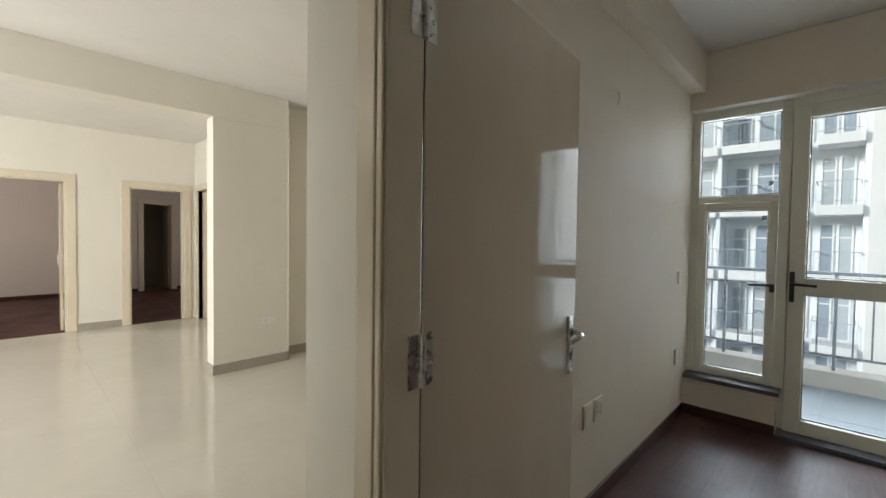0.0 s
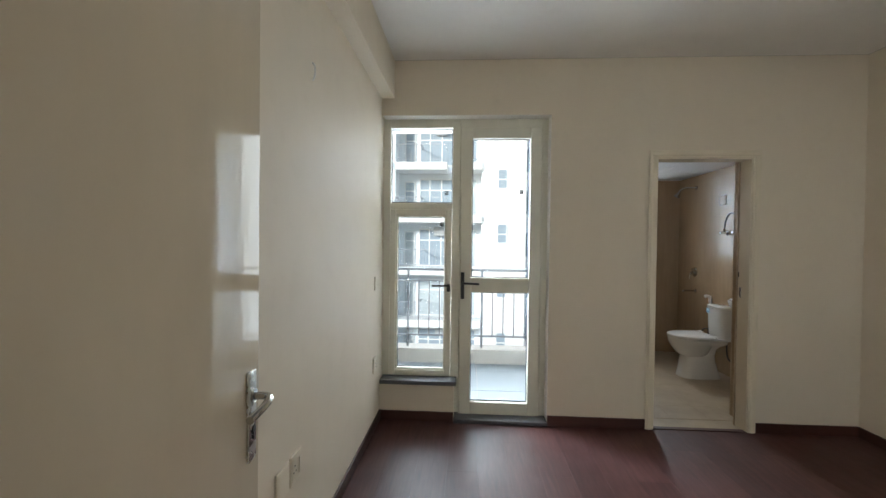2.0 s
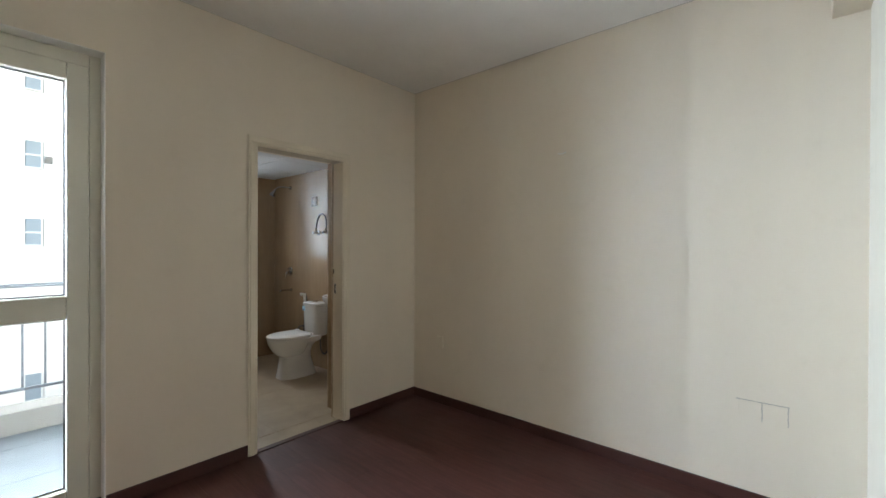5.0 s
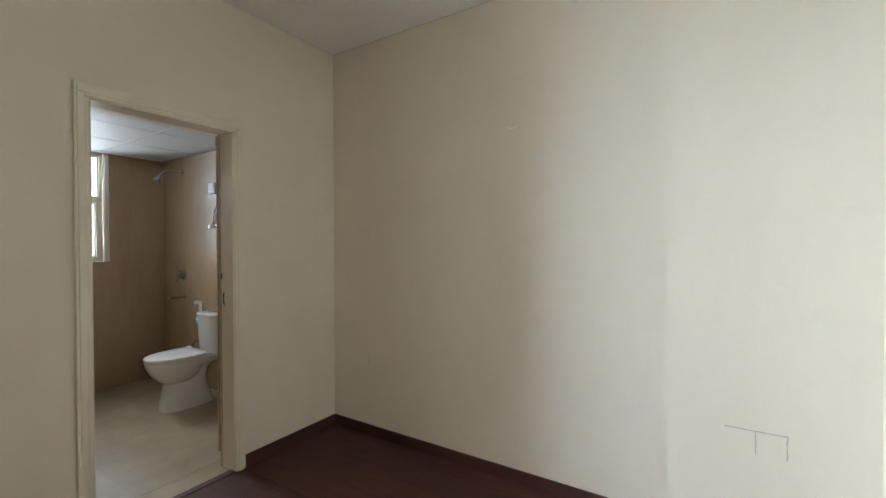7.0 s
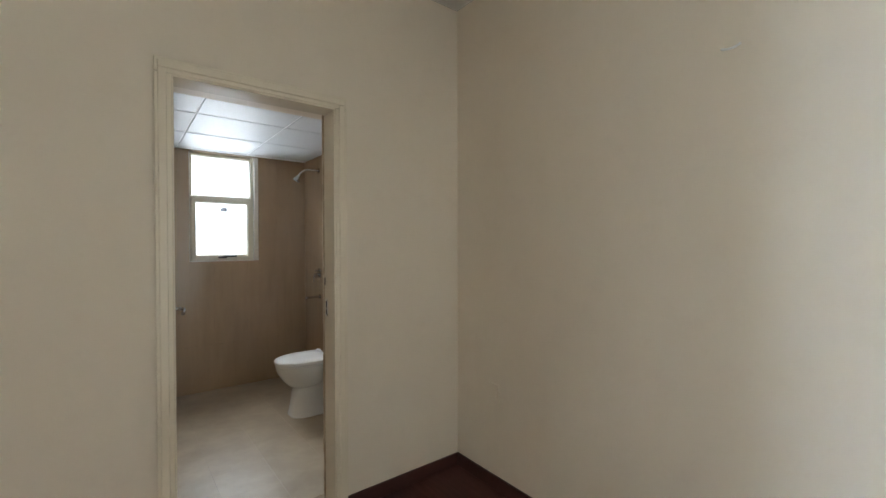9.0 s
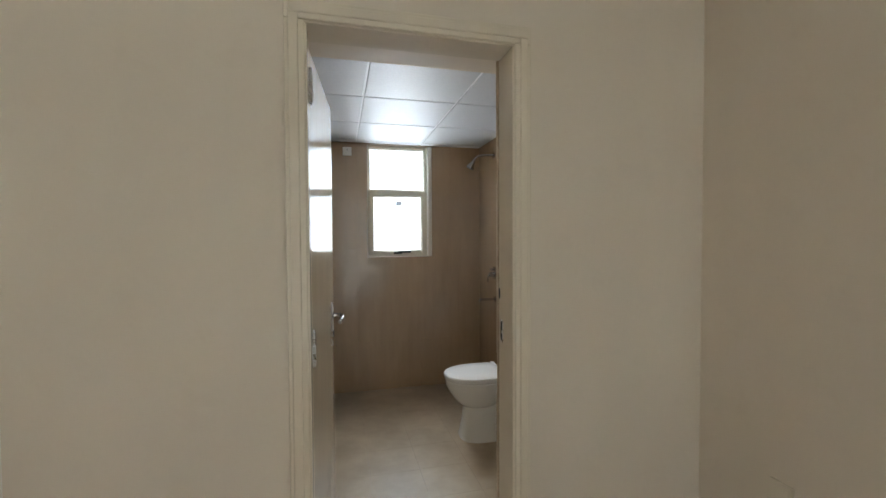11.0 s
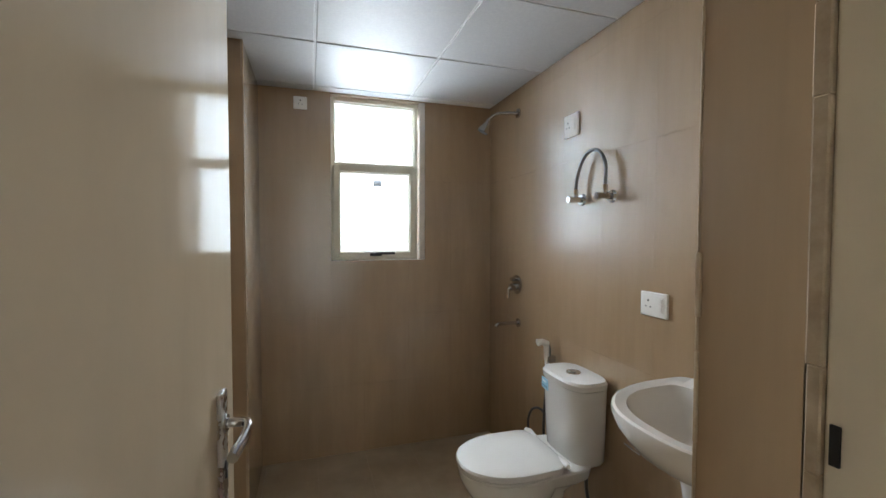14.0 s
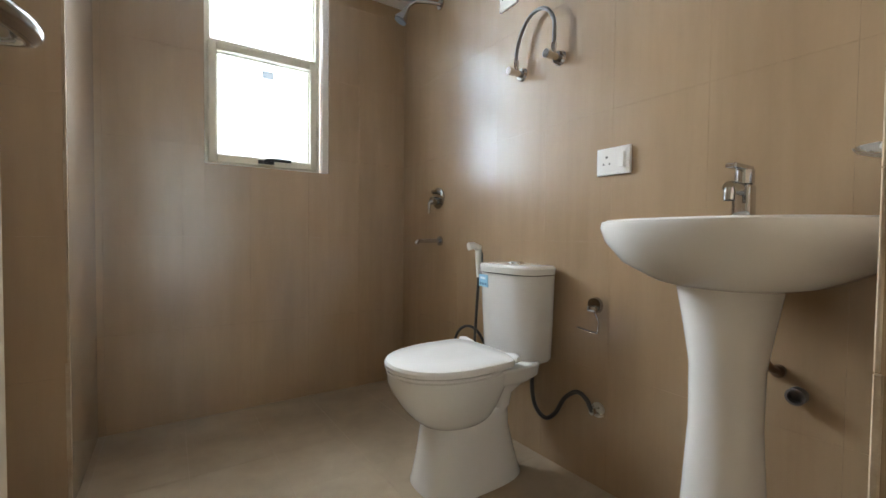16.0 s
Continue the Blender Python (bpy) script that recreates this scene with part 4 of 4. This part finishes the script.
tube(bm, spline([(-0.045, 0, -0.035), (-0.05, 0.004, -0.15), (-0.055, 0.012, -0.34), (-0.05, 0.02, -0.47), (-0.045, 0.10, -0.52), (-0.04, 0.20, -0.43), (-0.04, 0.175, -0.335), (-0.038, 0.10, -0.285), (-0.035, 0.02, -0.295), (-0.03, -0.04, -0.36), (-0.02, -0.05, -0.44)], 8), 0.0068, 10)
part("hose", bm, RUBBER, jet, "black flexible hose", True)


def angle_valve(name, y, z, label, group=""):
    v = thing(name, (BX, y, z), label, "angle valve", group)
    bm = bmesh.new()
    disc(bm, (0, 0, 0), (-0.012, 0, 0), 0.029, 0.024, 24)
    part("flange", bm, CHROME, v, smooth=True)
    bm = bmesh.new()
    disc(bm, (-0.01, 0, 0), (-0.052, 0, 0), 0.0135, sides=16)
    disc(bm, (-0.035, 0, 0.0), (-0.035, 0, 0.03), 0.009, sides=14)
    part("body", bm, CHROME, v, smooth=True)
    bm = bmesh.new()
    disc(bm, (-0.052, 0, 0), (-0.080, 0, 0), 0.0155, 0.0165, 8)
    part("knob", bm, CHROME, v)
    return v


angle_valve("angle_valve", 5.548, 1.541, "chrome angle valve on the tiled wall for the heater", "heater valves")
angle_valve("angle_valve", 5.345, 1.541, "chrome angle valve on the tiled wall for the heater", "heater valves")
hl = thing("heater_hose", (BX - 0.035, 5.445, 1.571), "arched dark braided hose linking two wall valves", "hose")
bm = bmesh.new()
tube(bm, spline([(0, 0.103, 0.0), (0.0, 0.103, 0.05), (0.002, 0.086, 0.11), (0.003, 0.046, 0.165), (0.003, -0.006, 0.183), (0.003, -0.058, 0.165), (0.002, -0.095, 0.11), (0.0, -0.100, 0.05), (0, -0.100, 0.0)], 6), 0.0075, 10)
part("braid", bm, BRAID, hl, smooth=True)
for y in (0.103, -0.100):
    bm = bmesh.new()
    disc(bm, (0, y, -0.004), (0, y, 0.02), 0.0105, sides=6)
    part("hose_nut", bm, CHROME, hl)

ih = thing("toilet_supply_hose", (BX, 5.142, 0.250), "black flexible supply hose looping below the cistern", "hose")
bm = bmesh.new()
disc(bm, (0, 0, 0), (-0.008, 0, 0), 0.026, sides=20)
disc(bm, (-0.008, 0, 0), (-0.04, 0, 0), 0.011, sides=14)
part("outlet", bm, STEEL, ih, "steel wall outlet", True)
bm = bmesh.new()
tube(bm, spline([(-0.036, 0, 0.0), (-0.045, 0.018, 0.04), (-0.05, 0.055, 0.055), (-0.06, 0.10, 0.02), (-0.065, 0.14, -0.05), (-0.07, 0.185, -0.08), (-0.08, 0.225, -0.045), (-0.085, 0.238, 0.03), (-0.085, 0.232, 0.13)], 7), 0.0078, 10)
part("hose", bm, RUBBER, ih, smooth=True)

ph = thing("toilet_paper_holder", (BX, 5.16, 0.617), "chrome toilet paper holder with a wire arm", "paper holder")
bm = bmesh.new()
disc(bm, (0, 0, 0), (-0.014, 0, 0), 0.028, 0.026, 24)
box(bm, -0.03, -0.005, -0.018, 0.018, -0.022, -0.002, 0.004)
part("rosette", bm, CHROME, ph, smooth=True)
bm = bmesh.new()
tube(bm, spline([(-0.018, 0.0, -0.015), (-0.03, -0.03, -0.05), (-0.03, -0.028, -0.088), (-0.03, -0.015, -0.092), (-0.03, 0.055, -0.086)], 5), 0.0028, 8)
part("wire_arm", bm, CHROME, ph, smooth=True)

dp = thing("basin_waste_pipe", (BX, 4.592, 0.482), "open waste pipe stub in the wall below the basin", "pipe")
bm = bmesh.new()
k = 24
loft(bm, [[(x, r * math.cos(2 * math.pi * i / k), r * math.sin(2 * math.pi * i / k)) for i in range(k)] for x, r in ((0, 0.020), (-0.026, 0.020), (-0.026, 0.015), (-0.002, 0.015))], False, True)
part("pipe_stub", bm, shader("dark_grey_pipe_plastic", (0.10, 0.085, 0.075), 0.5)[0], dp, smooth=True)
wo = thing("basin_water_outlet", (BX, 4.632, 0.53), "capped metal water outlet below the basin", "pipe")
bm = bmesh.new()
disc(bm, (0, 0, 0), (-0.01, 0, 0), 0.016, sides=16)
tube(bm, [(-0.005, 0, 0), (-0.03, 0.006, 0.008), (-0.05, 0.012, 0.03)], 0.009, 10)
part("outlet", bm, shader("tarnished_brass", (0.16, 0.10, 0.06), 0.4, 0.7)[0], wo, smooth=True)

sd = thing("soap_dish", (BX, 4.405, 1.03), "oval metal soap dish on a wall bracket", "soap dish")
bm = bmesh.new()
disc(bm, (0, 0, 0), (-0.012, 0, 0), 0.026, sides=20)
tube(bm, [(-0.01, 0, 0), (-0.05, 0, -0.004)], 0.008, 10)
part("bracket", bm, CHROME, sd, smooth=True)
bm = bmesh.new()
rings = []
for z, s in ((-0.012, 0.7), (-0.006, 0.9), (0.004, 1.0), (0.005, 0.97), (-0.003, 0.85), (-0.008, 0.65)):
    rings.append([(-0.115 + 0.068 * s * math.cos(2 * math.pi * i / 32), 0.085 * s * math.sin(2 * math.pi * i / 32), z) for i in range(32)])
loft(bm, rings)
part("dish", bm, STEEL, sd, smooth=True)

# ---- sockets, switches, hooks and marks ----


def wall_plate(name, loc, rz, w, h, label, category, holes=True, switch=True, group="", mat=PLASTIC):
    """Plate that looks to local -y, with three holes and a rocker."""
    t = thing(name, loc, label, category, group, rz=rz)
    part("plate", boxes([(-w / 2, w / 2, -0.011, 0.0, -h / 2, h / 2)], 0.004), mat, t)
    part("insert", boxes([(-w / 2 + 0.012, w / 2 - 0.012, -0.0125, -0.0105, -h / 2 + 0.012, h / 2 - 0.012)], 0.001), mat, t)
    if holes:
        hx = -w * 0.18 if switch else 0.0
        for dx, dz, r in ((0, 0.014, 0.0042), (-0.011, -0.009, 0.0032), (0.011, -0.009, 0.0032)):
            bm = bmesh.new()
            disc(bm, (hx + dx, -0.0124, dz), (hx + dx, -0.0129, dz), r, sides=12)
            part("socket_hole", bm, HOLE, t)
    if switch:
        part("rocker", boxes([(w * 0.18, w * 0.34, -0.0165, -0.012, -h * 0.27, h * 0.27)], 0.002), mat, t)
    return t


wall_plate("socket_outlet", (BX, 5.100, 1.113), -90, 0.126, 0.092, "white switched socket plate on beige tiles beside the basin", "socket")
wall_plate("socket_outlet", (BX, 5.634, 1.912), -90, 0.112, 0.11, "white switched socket plate high on beige tiles", "socket")
wall_plate("socket_outlet", (2.27, BY, 2.188), 0, 0.08, 0.078, "small white socket plate under the false ceiling", "socket", True, False)
rp = thing("light_point_cover", (BX, 4.80, 1.87), "round white light point cover with three holes", "cover plate")
bm = bmesh.new()
disc(bm, (0, 0, 0), (-0.006, 0, 0), 0.058, 0.055, 36)
part("plate", bm, PLASTIC, rp, smooth=True)
for z in (0.03, 0.0, -0.03):
    bm = bmesh.new()
    disc(bm, (-0.006, 0, z), (-0.0066, 0, z), 0.005, sides=12)
    part("screw_hole", bm, HOLE, rp)

for y0, y1, z, lab in ((2.206, 2.318, 0.497, "cream blank switch plate low on the bedroom wall"), (2.325, 2.432, 0.497, "cream switched socket plate low on the bedroom wall")):
    t = wall_plate("socket_outlet", (0.0, (y0 + y1) / 2, z), 90, y1 - y0 - 0.006, 0.118, lab, "socket", y0 > 2.3, y0 > 2.3, "low bedroom sockets", PLATE)
wall_plate("switch_plate", (0.0, 3.825, 1.09), 90, 0.085, 0.10, "cream switch plate near the balcony window", "switch", False, True, mat=PLATE)
wall_plate("socket_outlet", (0.0, 3.81, 0.485), 90, 0.115, 0.115, "cream socket plate low near the balcony window", "socket", mat=PLATE)
wall_plate("socket_outlet", (CX, 2.165, 0.47), 90, 0.15, 0.085, "white switched socket plate low on the living room pier", "socket")
wall_plate("blank_plate", (FX, 3.675, 0.54), -90, 0.075, 0.10, "cream blank plate low on the plain bedroom wall", "cover plate", False, False, mat=PLATE)


def wire_loop(name, x, y, z, s, label, along):
    """Short bent wire end that stands out of the wall."""
    t = thing(name, (x, y, z), label, "wire")
    bm = bmesh.new()
    if along == "z":
        pts = [(0, 0.004, 0.038), (s * 0.012, -0.004, 0.025), (s * 0.018, -0.010, 0.0), (s * 0.012, -0.002, -0.025), (0, 0.006, -0.038)]
    else:
        pts = [(0, -0.028, 0.008), (s * 0.01, -0.016, -0.002), (s * 0.014, 0.0, -0.005), (s * 0.01, 0.016, -0.001), (0, 0.028, 0.006)]
    tube(bm, spline(pts, 5), 0.004, 8)
    part("wire_end", bm, PLASTIC, t, smooth=True)


wire_loop("wire_end", 0.0, 2.54, 2.13, 1, "short cream cable end out of the bedroom wall", "z")
wire_loop("wire_end", FX, 2.54, 2.04, -1, "short cream cable end out of the plain wall", "y")

cut = thing("plaster_cut_box", (FX, 1.41, 0.51), "painted-over socket box with cracked plaster outline", "socket box")
part("cover", boxes([(-0.004, 0.0, -0.105, 0.0, -0.045, 0.05), (-0.003, 0.0, 0.004, 0.105, -0.045, 0.05)], 0.0015), WALL, cut)
bm = bmesh.new()
rnd = random.Random(11)
for a, e, zc in ((-0.11, 0.115, 0.052),):
    y = a
    while y < e:
        st = rnd.uniform(0.01, 0.03)
        box(bm, -0.0052, -0.0003, y, min(e, y + st), zc - rnd.uniform(0.0005, 0.0022), zc + rnd.uniform(0.0005, 0.002))
        y += st
for yc, w, zt in ((0.002, 0.0035, 0.05), (-0.105, 0.004, 0.048)):
    z = zt
    while z > -0.05:
        st = rnd.uniform(0.01, 0.025)
        box(bm, -0.0054, -0.0003, yc - rnd.uniform(0.3, 1) * w, yc + rnd.uniform(0.3, 1) * w, max(-0.05, z - st), z)
        z -= st
part("crack", bm, PENCIL, cut, "dark ragged crack in the plaster")

# ---- balcony ----
structure("floor_balcony", boxes([(-2.8, 1.7, 4.2, 5.95, -0.2, -0.045)]), GROUT, "light grey tiled balcony floor", "floor")
structure("wall_balcony", boxes([(-0.115, 1.7, 4.2, 4.22, -0.2, 0.03), (-2.95, -2.8, 4.2, 5.95, -0.2, 2.9), (-2.8, -0.115, 4.2, 4.22, -0.2, 2.9), (1.685, 1.7005, 4.2, 6.82, -0.2, 2.9), (1.685, 1.735, 6.82, 7.65, -0.2, 3.5)]), PLAIN_OUT, "outer balcony wall", "wall")
structure("ceiling_balcony", boxes([(-2.95, 1.85, 4.2, 5.95, 2.75, 2.95)]), CEIL, "white balcony soffit", "ceiling")
structure("kerb_balcony", boxes([(-2.8, 1.7, 5.70, 5.95, -0.045, 0.13)], 0.006), CURB, "beige rendered balcony kerb below the railing", "kerb")
# Unseen wall, added only to keep low sun out of the living room.
structure("wall_sun_block_living", boxes([(-40, 12, -12.0, -11.6, -24.5, 6.0)]), PLAIN_OUT, "unseen plain wall added to block sun from the living room opening", "wall")
rail = thing("balcony_railing", (0, 5.80, 0.13), "grey painted steel balcony railing with upright bars", "railing")
part("top_rail", boxes([(-2.8, 1.7, -0.025, 0.025, 0.925, 0.955)], 0.006), RAILMETAL, rail)
part("upper_rail", boxes([(-2.8, 1.7, -0.010, 0.010, 0.79, 0.812)], 0.003), RAILMETAL, rail)
part("bottom_rail", boxes([(-2.8, 1.7, -0.010, 0.010, 0.13, 0.152)], 0.003), RAILMETAL, rail)
me_bar = finish(boxes([(-0.007, 0.007, -0.007, 0.007, 0.152, 0.79)]), "bar", RAILMETAL)
me_post = finish(boxes([(-0.014, 0.014, -0.014, 0.014, 0.0, 0.925)], 0.003), "post", RAILMETAL)
k = 0
while -2.72 + k * 0.128 < 1.66:
    ob = new("post" if k % 7 == 0 else "bar", me_post if k % 7 == 0 else me_bar)
    ob.parent = rail
    ob.location = (-2.72 + k * 0.128, 0, 0)
    k += 1

# ---- buildings across the court ----
GROUND = -24.45
structure("ground", boxes([(-600, 600, -600, 600, GROUND - 1, GROUND)]), EARTH, "pale ground far below", "ground")
FB = 25.0   # facade plane


def tower():
    """Apartment block: balconies in bays, white slabs, railings and windows on every storey."""
    t = thing("apartment_building", (0, FB, GROUND + 0.83), "white apartment tower with balconies on every storey", "building")
    part("wall", boxes([(-22, 1.6, 0.0, 9.0, -0.84, 45)]), FACADE, t)
    part("roof", boxes([(-22.2, 1.7, -0.2, 9.2, 45, 45.6)]), SLAB, t)
    pier = finish(boxes([(0, 0.17, -1.25, 0.0, 0, 44.9)], 0.01), "pier", FACADE)
    for x in (-15.1, -11.2, -7.35, -3.52, 1.45):
        ob = new("pier", pier)
        ob.parent = t
        ob.location = (x, 0, 0)

    def railing(width):
        bm = bmesh.new()
        box(bm, 0, width, -1.47, -1.42, 1.38, 1.42)
        box(bm, 0, width, -1.45, -1.43, 0.56, 0.59)
        n = int(width / 0.17)
        for i in range(n + 1):
            box(bm, i * width / n - 0.007, i * width / n + 0.007, -1.45, -1.43, 0.42, 1.38)
        for x in (0.0, width - 0.03):
            box(bm, x, x + 0.03, -1.42, 0.0, 1.38, 1.42)
        return finish(bm, "railing", FAR_RAIL)

    def window(w, h, bars, transom):
        fr = bmesh.new()
        bar_frame(fr, 0, w, 0, h, 0.06, -0.06, 0.02, 0)
        for b in bars:
            box(fr, b - 0.03, b + 0.03, -0.055, 0.02, 0.06, h - 0.06)
        box(fr, 0.06, w - 0.06, -0.05, 0.02, transom - 0.03, transom + 0.03)
        g = boxes([(0.05, w - 0.05, -0.02, 0.01, 0.05, h - 0.05)])
        return finish(fr, "window_frame", SLAB), finish(g.copy(), "pane", FAR_GLASS), finish(g, "pane", FAR_GLASS_B)

    slabs = {w: (finish(boxes([(0, w, -1.5, 0.0, 0, 0.42)], 0.02), "balcony", SLAB), railing(w - 0.05)) for w in (3.65, 1.42)}
    wide = window(2.0, 2.15, (0.62, 1.3), 1.5)
    single = window(0.62, 2.0, (), 1.45)
    door = window(0.5, 2.15, (), 1.55)
    rnd = random.Random(3)

    def glazed(x, z, kind):
        f, g, g2 = kind
        ob = new("window_frame", f)
        ob.parent = t
        ob.location = (x, -0.02, z)
        p = new("pane", g if rnd.random() < 0.6 else g2)
        p.parent = ob

    for s in range(15):
        z = s * 2.9
        for x, w in ((-14.9, 3.65), (-11.0, 3.65), (-7.15, 3.65), (-3.33, 1.42), (0.02, 1.42)):
            for nm, mesh in zip(("balcony", "railing"), slabs[w]):
                ob = new(nm, mesh)
                ob.parent = t
                ob.location = (x, 0, z)
            if w > 2:
                glazed(x + 0.35, z + 0.44, single)
                glazed(x + 1.25, z + 0.44, wide)
        ob = new("balcony", slabs[1.42][0])
        ob.parent = t
        ob.location = (-1.912, 0, z)
        ob = new("railing", slabs[1.42][1])
        ob.parent = t
        ob.location = (-1.912, 0, z)
        glazed(-3.0, z + 0.44, single)
        glazed(-2.15, z + 0.44, wide)
        glazed(0.12, z + 0.44, door)
        glazed(0.72, z + 0.44, door)
        if s % 2 == 0:
            ob = new("air_conditioner", AC_MESH)
            ob.parent = t
            ob.location = (-1.35 + 0.3 * rnd.random(), -0.02, z + 2.2)
    return t


AC_MESH = finish(boxes([(0, 0.62, -0.32, 0, 0, 0.5)], 0.02), "air_conditioner", shader("far_unit_grey", (0.42, 0.43, 0.44), 0.6)[0])
tower()


def side_tower():
    """Beige flank with a column of small windows, and a further facade beside it."""
    t = thing("apartment_flank", (1.62, FB - 1.6, GROUND), "beige blank flank of an apartment tower with small windows", "building")
    part("wall", boxes([(0, 2.2, 0, 8, 0, 45)]), FACADE_BEIGE, t)
    part("roof", boxes([(0.12, 2.3, -0.1, 8.1, 45, 45.6)]), SLAB, t)
    fr = bmesh.new()
    bar_frame(fr, 0, 0.54, 0, 1.08, 0.05, -0.05, 0.02, 0)
    box(fr, 0.05, 0.49, -0.045, 0.02, 0.48, 0.54)
    fr = finish(fr, "window_frame", SLAB)
    gl = finish(boxes([(0.04, 0.50, -0.02, 0.01, 0.04, 1.04)]), "pane", FAR_GLASS)
    for s in range(15):
        ob = new("window_frame", fr)
        ob.parent = t
        ob.location = (0.66, 0, s * 2.95 + 2.22)
        g = new("pane", gl)
        g.parent = ob
    f = thing("far_apartment_facade", (4.6, FB + 6, GROUND), "pale far apartment facade with stacked windows", "building")
    part("wall", boxes([(-0.7, 24, 0, 6, 0, 45)]), FACADE, f)
    part("roof", boxes([(-0.8, 24.1, -0.1, 6.1, 45, 45.6)]), SLAB, f)
    fw = finish(boxes([(0, 1.3, -0.03, 0.02, 0, 1.7)]), "window", FAR_GLASS)
    sl = finish(boxes([(-0.2, 1.5, -0.5, 0, -0.35, 0.0)]), "balcony", SLAB)
    for s in range(15):
        for i in range(6):
            for nm, mesh in (("window", fw), ("balcony", sl)):
                ob = new(nm, mesh)
                ob.parent = f
                ob.location = (0.2 + i * 3.6, 0, s * 3.0 + 0.9)


side_tower()

# ---- pieces of floors and walls ----


def tile_field(parent, name, material, u, v, fixed, axes, size, gap=0.0003, thick=0.008, offset=(0, 0), skip=None, bevel=0.0002):
    """Tiles over the rectangle u x v on one plane; axes: which world axis each of u, v and the normal follows, and the normal's sign."""
    cache = {}
    a, b, c, sign = axes
    su, sv = size
    n0, n1 = math.floor((u[0] - offset[0]) / su), math.ceil((u[1] - offset[0]) / su)
    m0, m1 = math.floor((v[0] - offset[1]) / sv), math.ceil((v[1] - offset[1]) / sv)
    for i in range(n0, n1):
        for j in range(m0, m1):
            u0, u1 = max(u[0], offset[0] + i * su), min(u[1], offset[0] + (i + 1) * su)
            v0, v1 = max(v[0], offset[1] + j * sv), min(v[1], offset[1] + (j + 1) * sv)
            if u1 - u0 < 0.01 or v1 - v0 < 0.01:
                continue
            rects = [(u0, u1, v0, v1)]
            if skip:
                h = skip
                if u1 > h[0] and u0 < h[1] and v1 > h[2] and v0 < h[3]:
                    rects = [r for r in ((u0, min(u1, h[0]), v0, v1), (max(u0, h[1]), u1, v0, v1),
                                         (max(u0, h[0]), min(u1, h[1]), v0, min(v1, h[2])), (max(u0, h[0]), min(u1, h[1]), max(v0, h[3]), v1))
                             if r[1] - r[0] > 0.006 and r[3] - r[2] > 0.006]
            for r in rects:
                w, hh = round(r[1] - r[0] - gap, 4), round(r[3] - r[2] - gap, 4)
                if (w, hh) not in cache:
                    lo = [0, 0, 0]
                    hi = [0, 0, 0]
                    lo[a], hi[a], lo[b], hi[b] = -w / 2, w / 2, -hh / 2, hh / 2
                    lo[c], hi[c] = (-thick, 0) if sign > 0 else (0, thick)
                    cache[w, hh] = finish(box(bmesh.new(), lo[0], hi[0], lo[1], hi[1], lo[2], hi[2], bevel, 1), name, material)
                ob = new(name, cache[w, hh])
                at = [0, 0, 0]
                at[a], at[b], at[c] = (r[0] + r[1]) / 2, (r[2] + r[3]) / 2, fixed
                ob.location = at
                ob.parent = parent


D = bpy.data.objects
tile_field(D["wall_bath_east"], "tile", BATH_TILE, (4.345, BY), (BZ, 2.6), BX, (1, 2, 0, -1), (0.30, 0.45), offset=(BY, BZ))
tile_field(D["wall_bath_north"], "tile", BATH_TILE, (2.022, BX), (BZ, 2.6), BY, (0, 2, 1, -1), (0.30, 0.45), offset=(BX, BZ), skip=(2.45, 3.07, 1.205, 2.268))
tile_field(D["wall_bath_shaft"], "tile", BATH_TILE, (6.0, BY), (BZ, 2.6), 2.03, (1, 2, 0, 1), (0.30, 0.45), offset=(BY, BZ))
tile_field(D["wall_bath_shaft"], "tile", BATH_TILE, (1.85, 2.03), (BZ, 2.6), 6.0, (0, 2, 1, -1), (0.30, 0.45), offset=(1.85, BZ))
tile_field(D["wall_bath_west"], "tile", BATH_TILE, (4.345, 6.0), (BZ, 2.6), 1.85, (1, 2, 0, 1), (0.30, 0.45), offset=(4.345, BZ))
tile_field(D["wall_bath_south"], "tile", BATH_TILE, (2.89, BX), (BZ, 2.6), 4.345, (0, 2, 1, 1), (0.30, 0.45), offset=(2.89, BZ))
tile_field(bath_floor, "tile", BATH_FLOOR, (2.062, 2.813), (4.0345 - BY, 4.205 - BY), 0, (0, 1, 2, 1), (0.30, 0.30), gap=0.0006, thick=0.006, offset=(BX, 0), bevel=0.0003)
tile_field(bath_floor, "tile", BATH_FLOOR, (1.85, BX), (4.2055 - BY, 0), 0, (0, 1, 2, 1), (0.30, 0.30), gap=0.0006, thick=0.006, offset=(BX, 0), bevel=0.0003)
tile_field(living_floor, "tile", LIVING_TILE, (LX, -0.12), (0.82, 4.1), 0.0, (0, 1, 2, 1), (0.8, 0.8), gap=0.0008, thick=0.01, offset=(LX, 0.02))
tile_field(living_floor, "tile", LIVING_TILE, (LX, 4.5), (-4.0, 0.82), 0.0, (0, 1, 2, 1), (0.8, 0.8), gap=0.0008, thick=0.01, offset=(LX, 0.02))
tile_field(D["floor_balcony"], "tile", BALC_TILE, (-2.8, 1.7), (4.2, 5.70), -0.035, (0, 1, 2, 1), (0.6, 0.6), gap=0.003, thick=0.008, offset=(-2.8, 4.2))
for j in range(int(FX / 0.19) + 1):
    x0, x1 = j * 0.19, min(FX, (j + 1) * 0.19)
    if x1 - x0 > 0.01:
        tile_field(bed_floor, "plank", PLANK, (x0, x1), (0.86, 4.0), 0.0, (0, 1, 2, 1), (0.4, 1.22), gap=0.0004, thick=0.01, offset=(x0, 0.86 - (j * 0.41) % 1.22), bevel=0.0003)
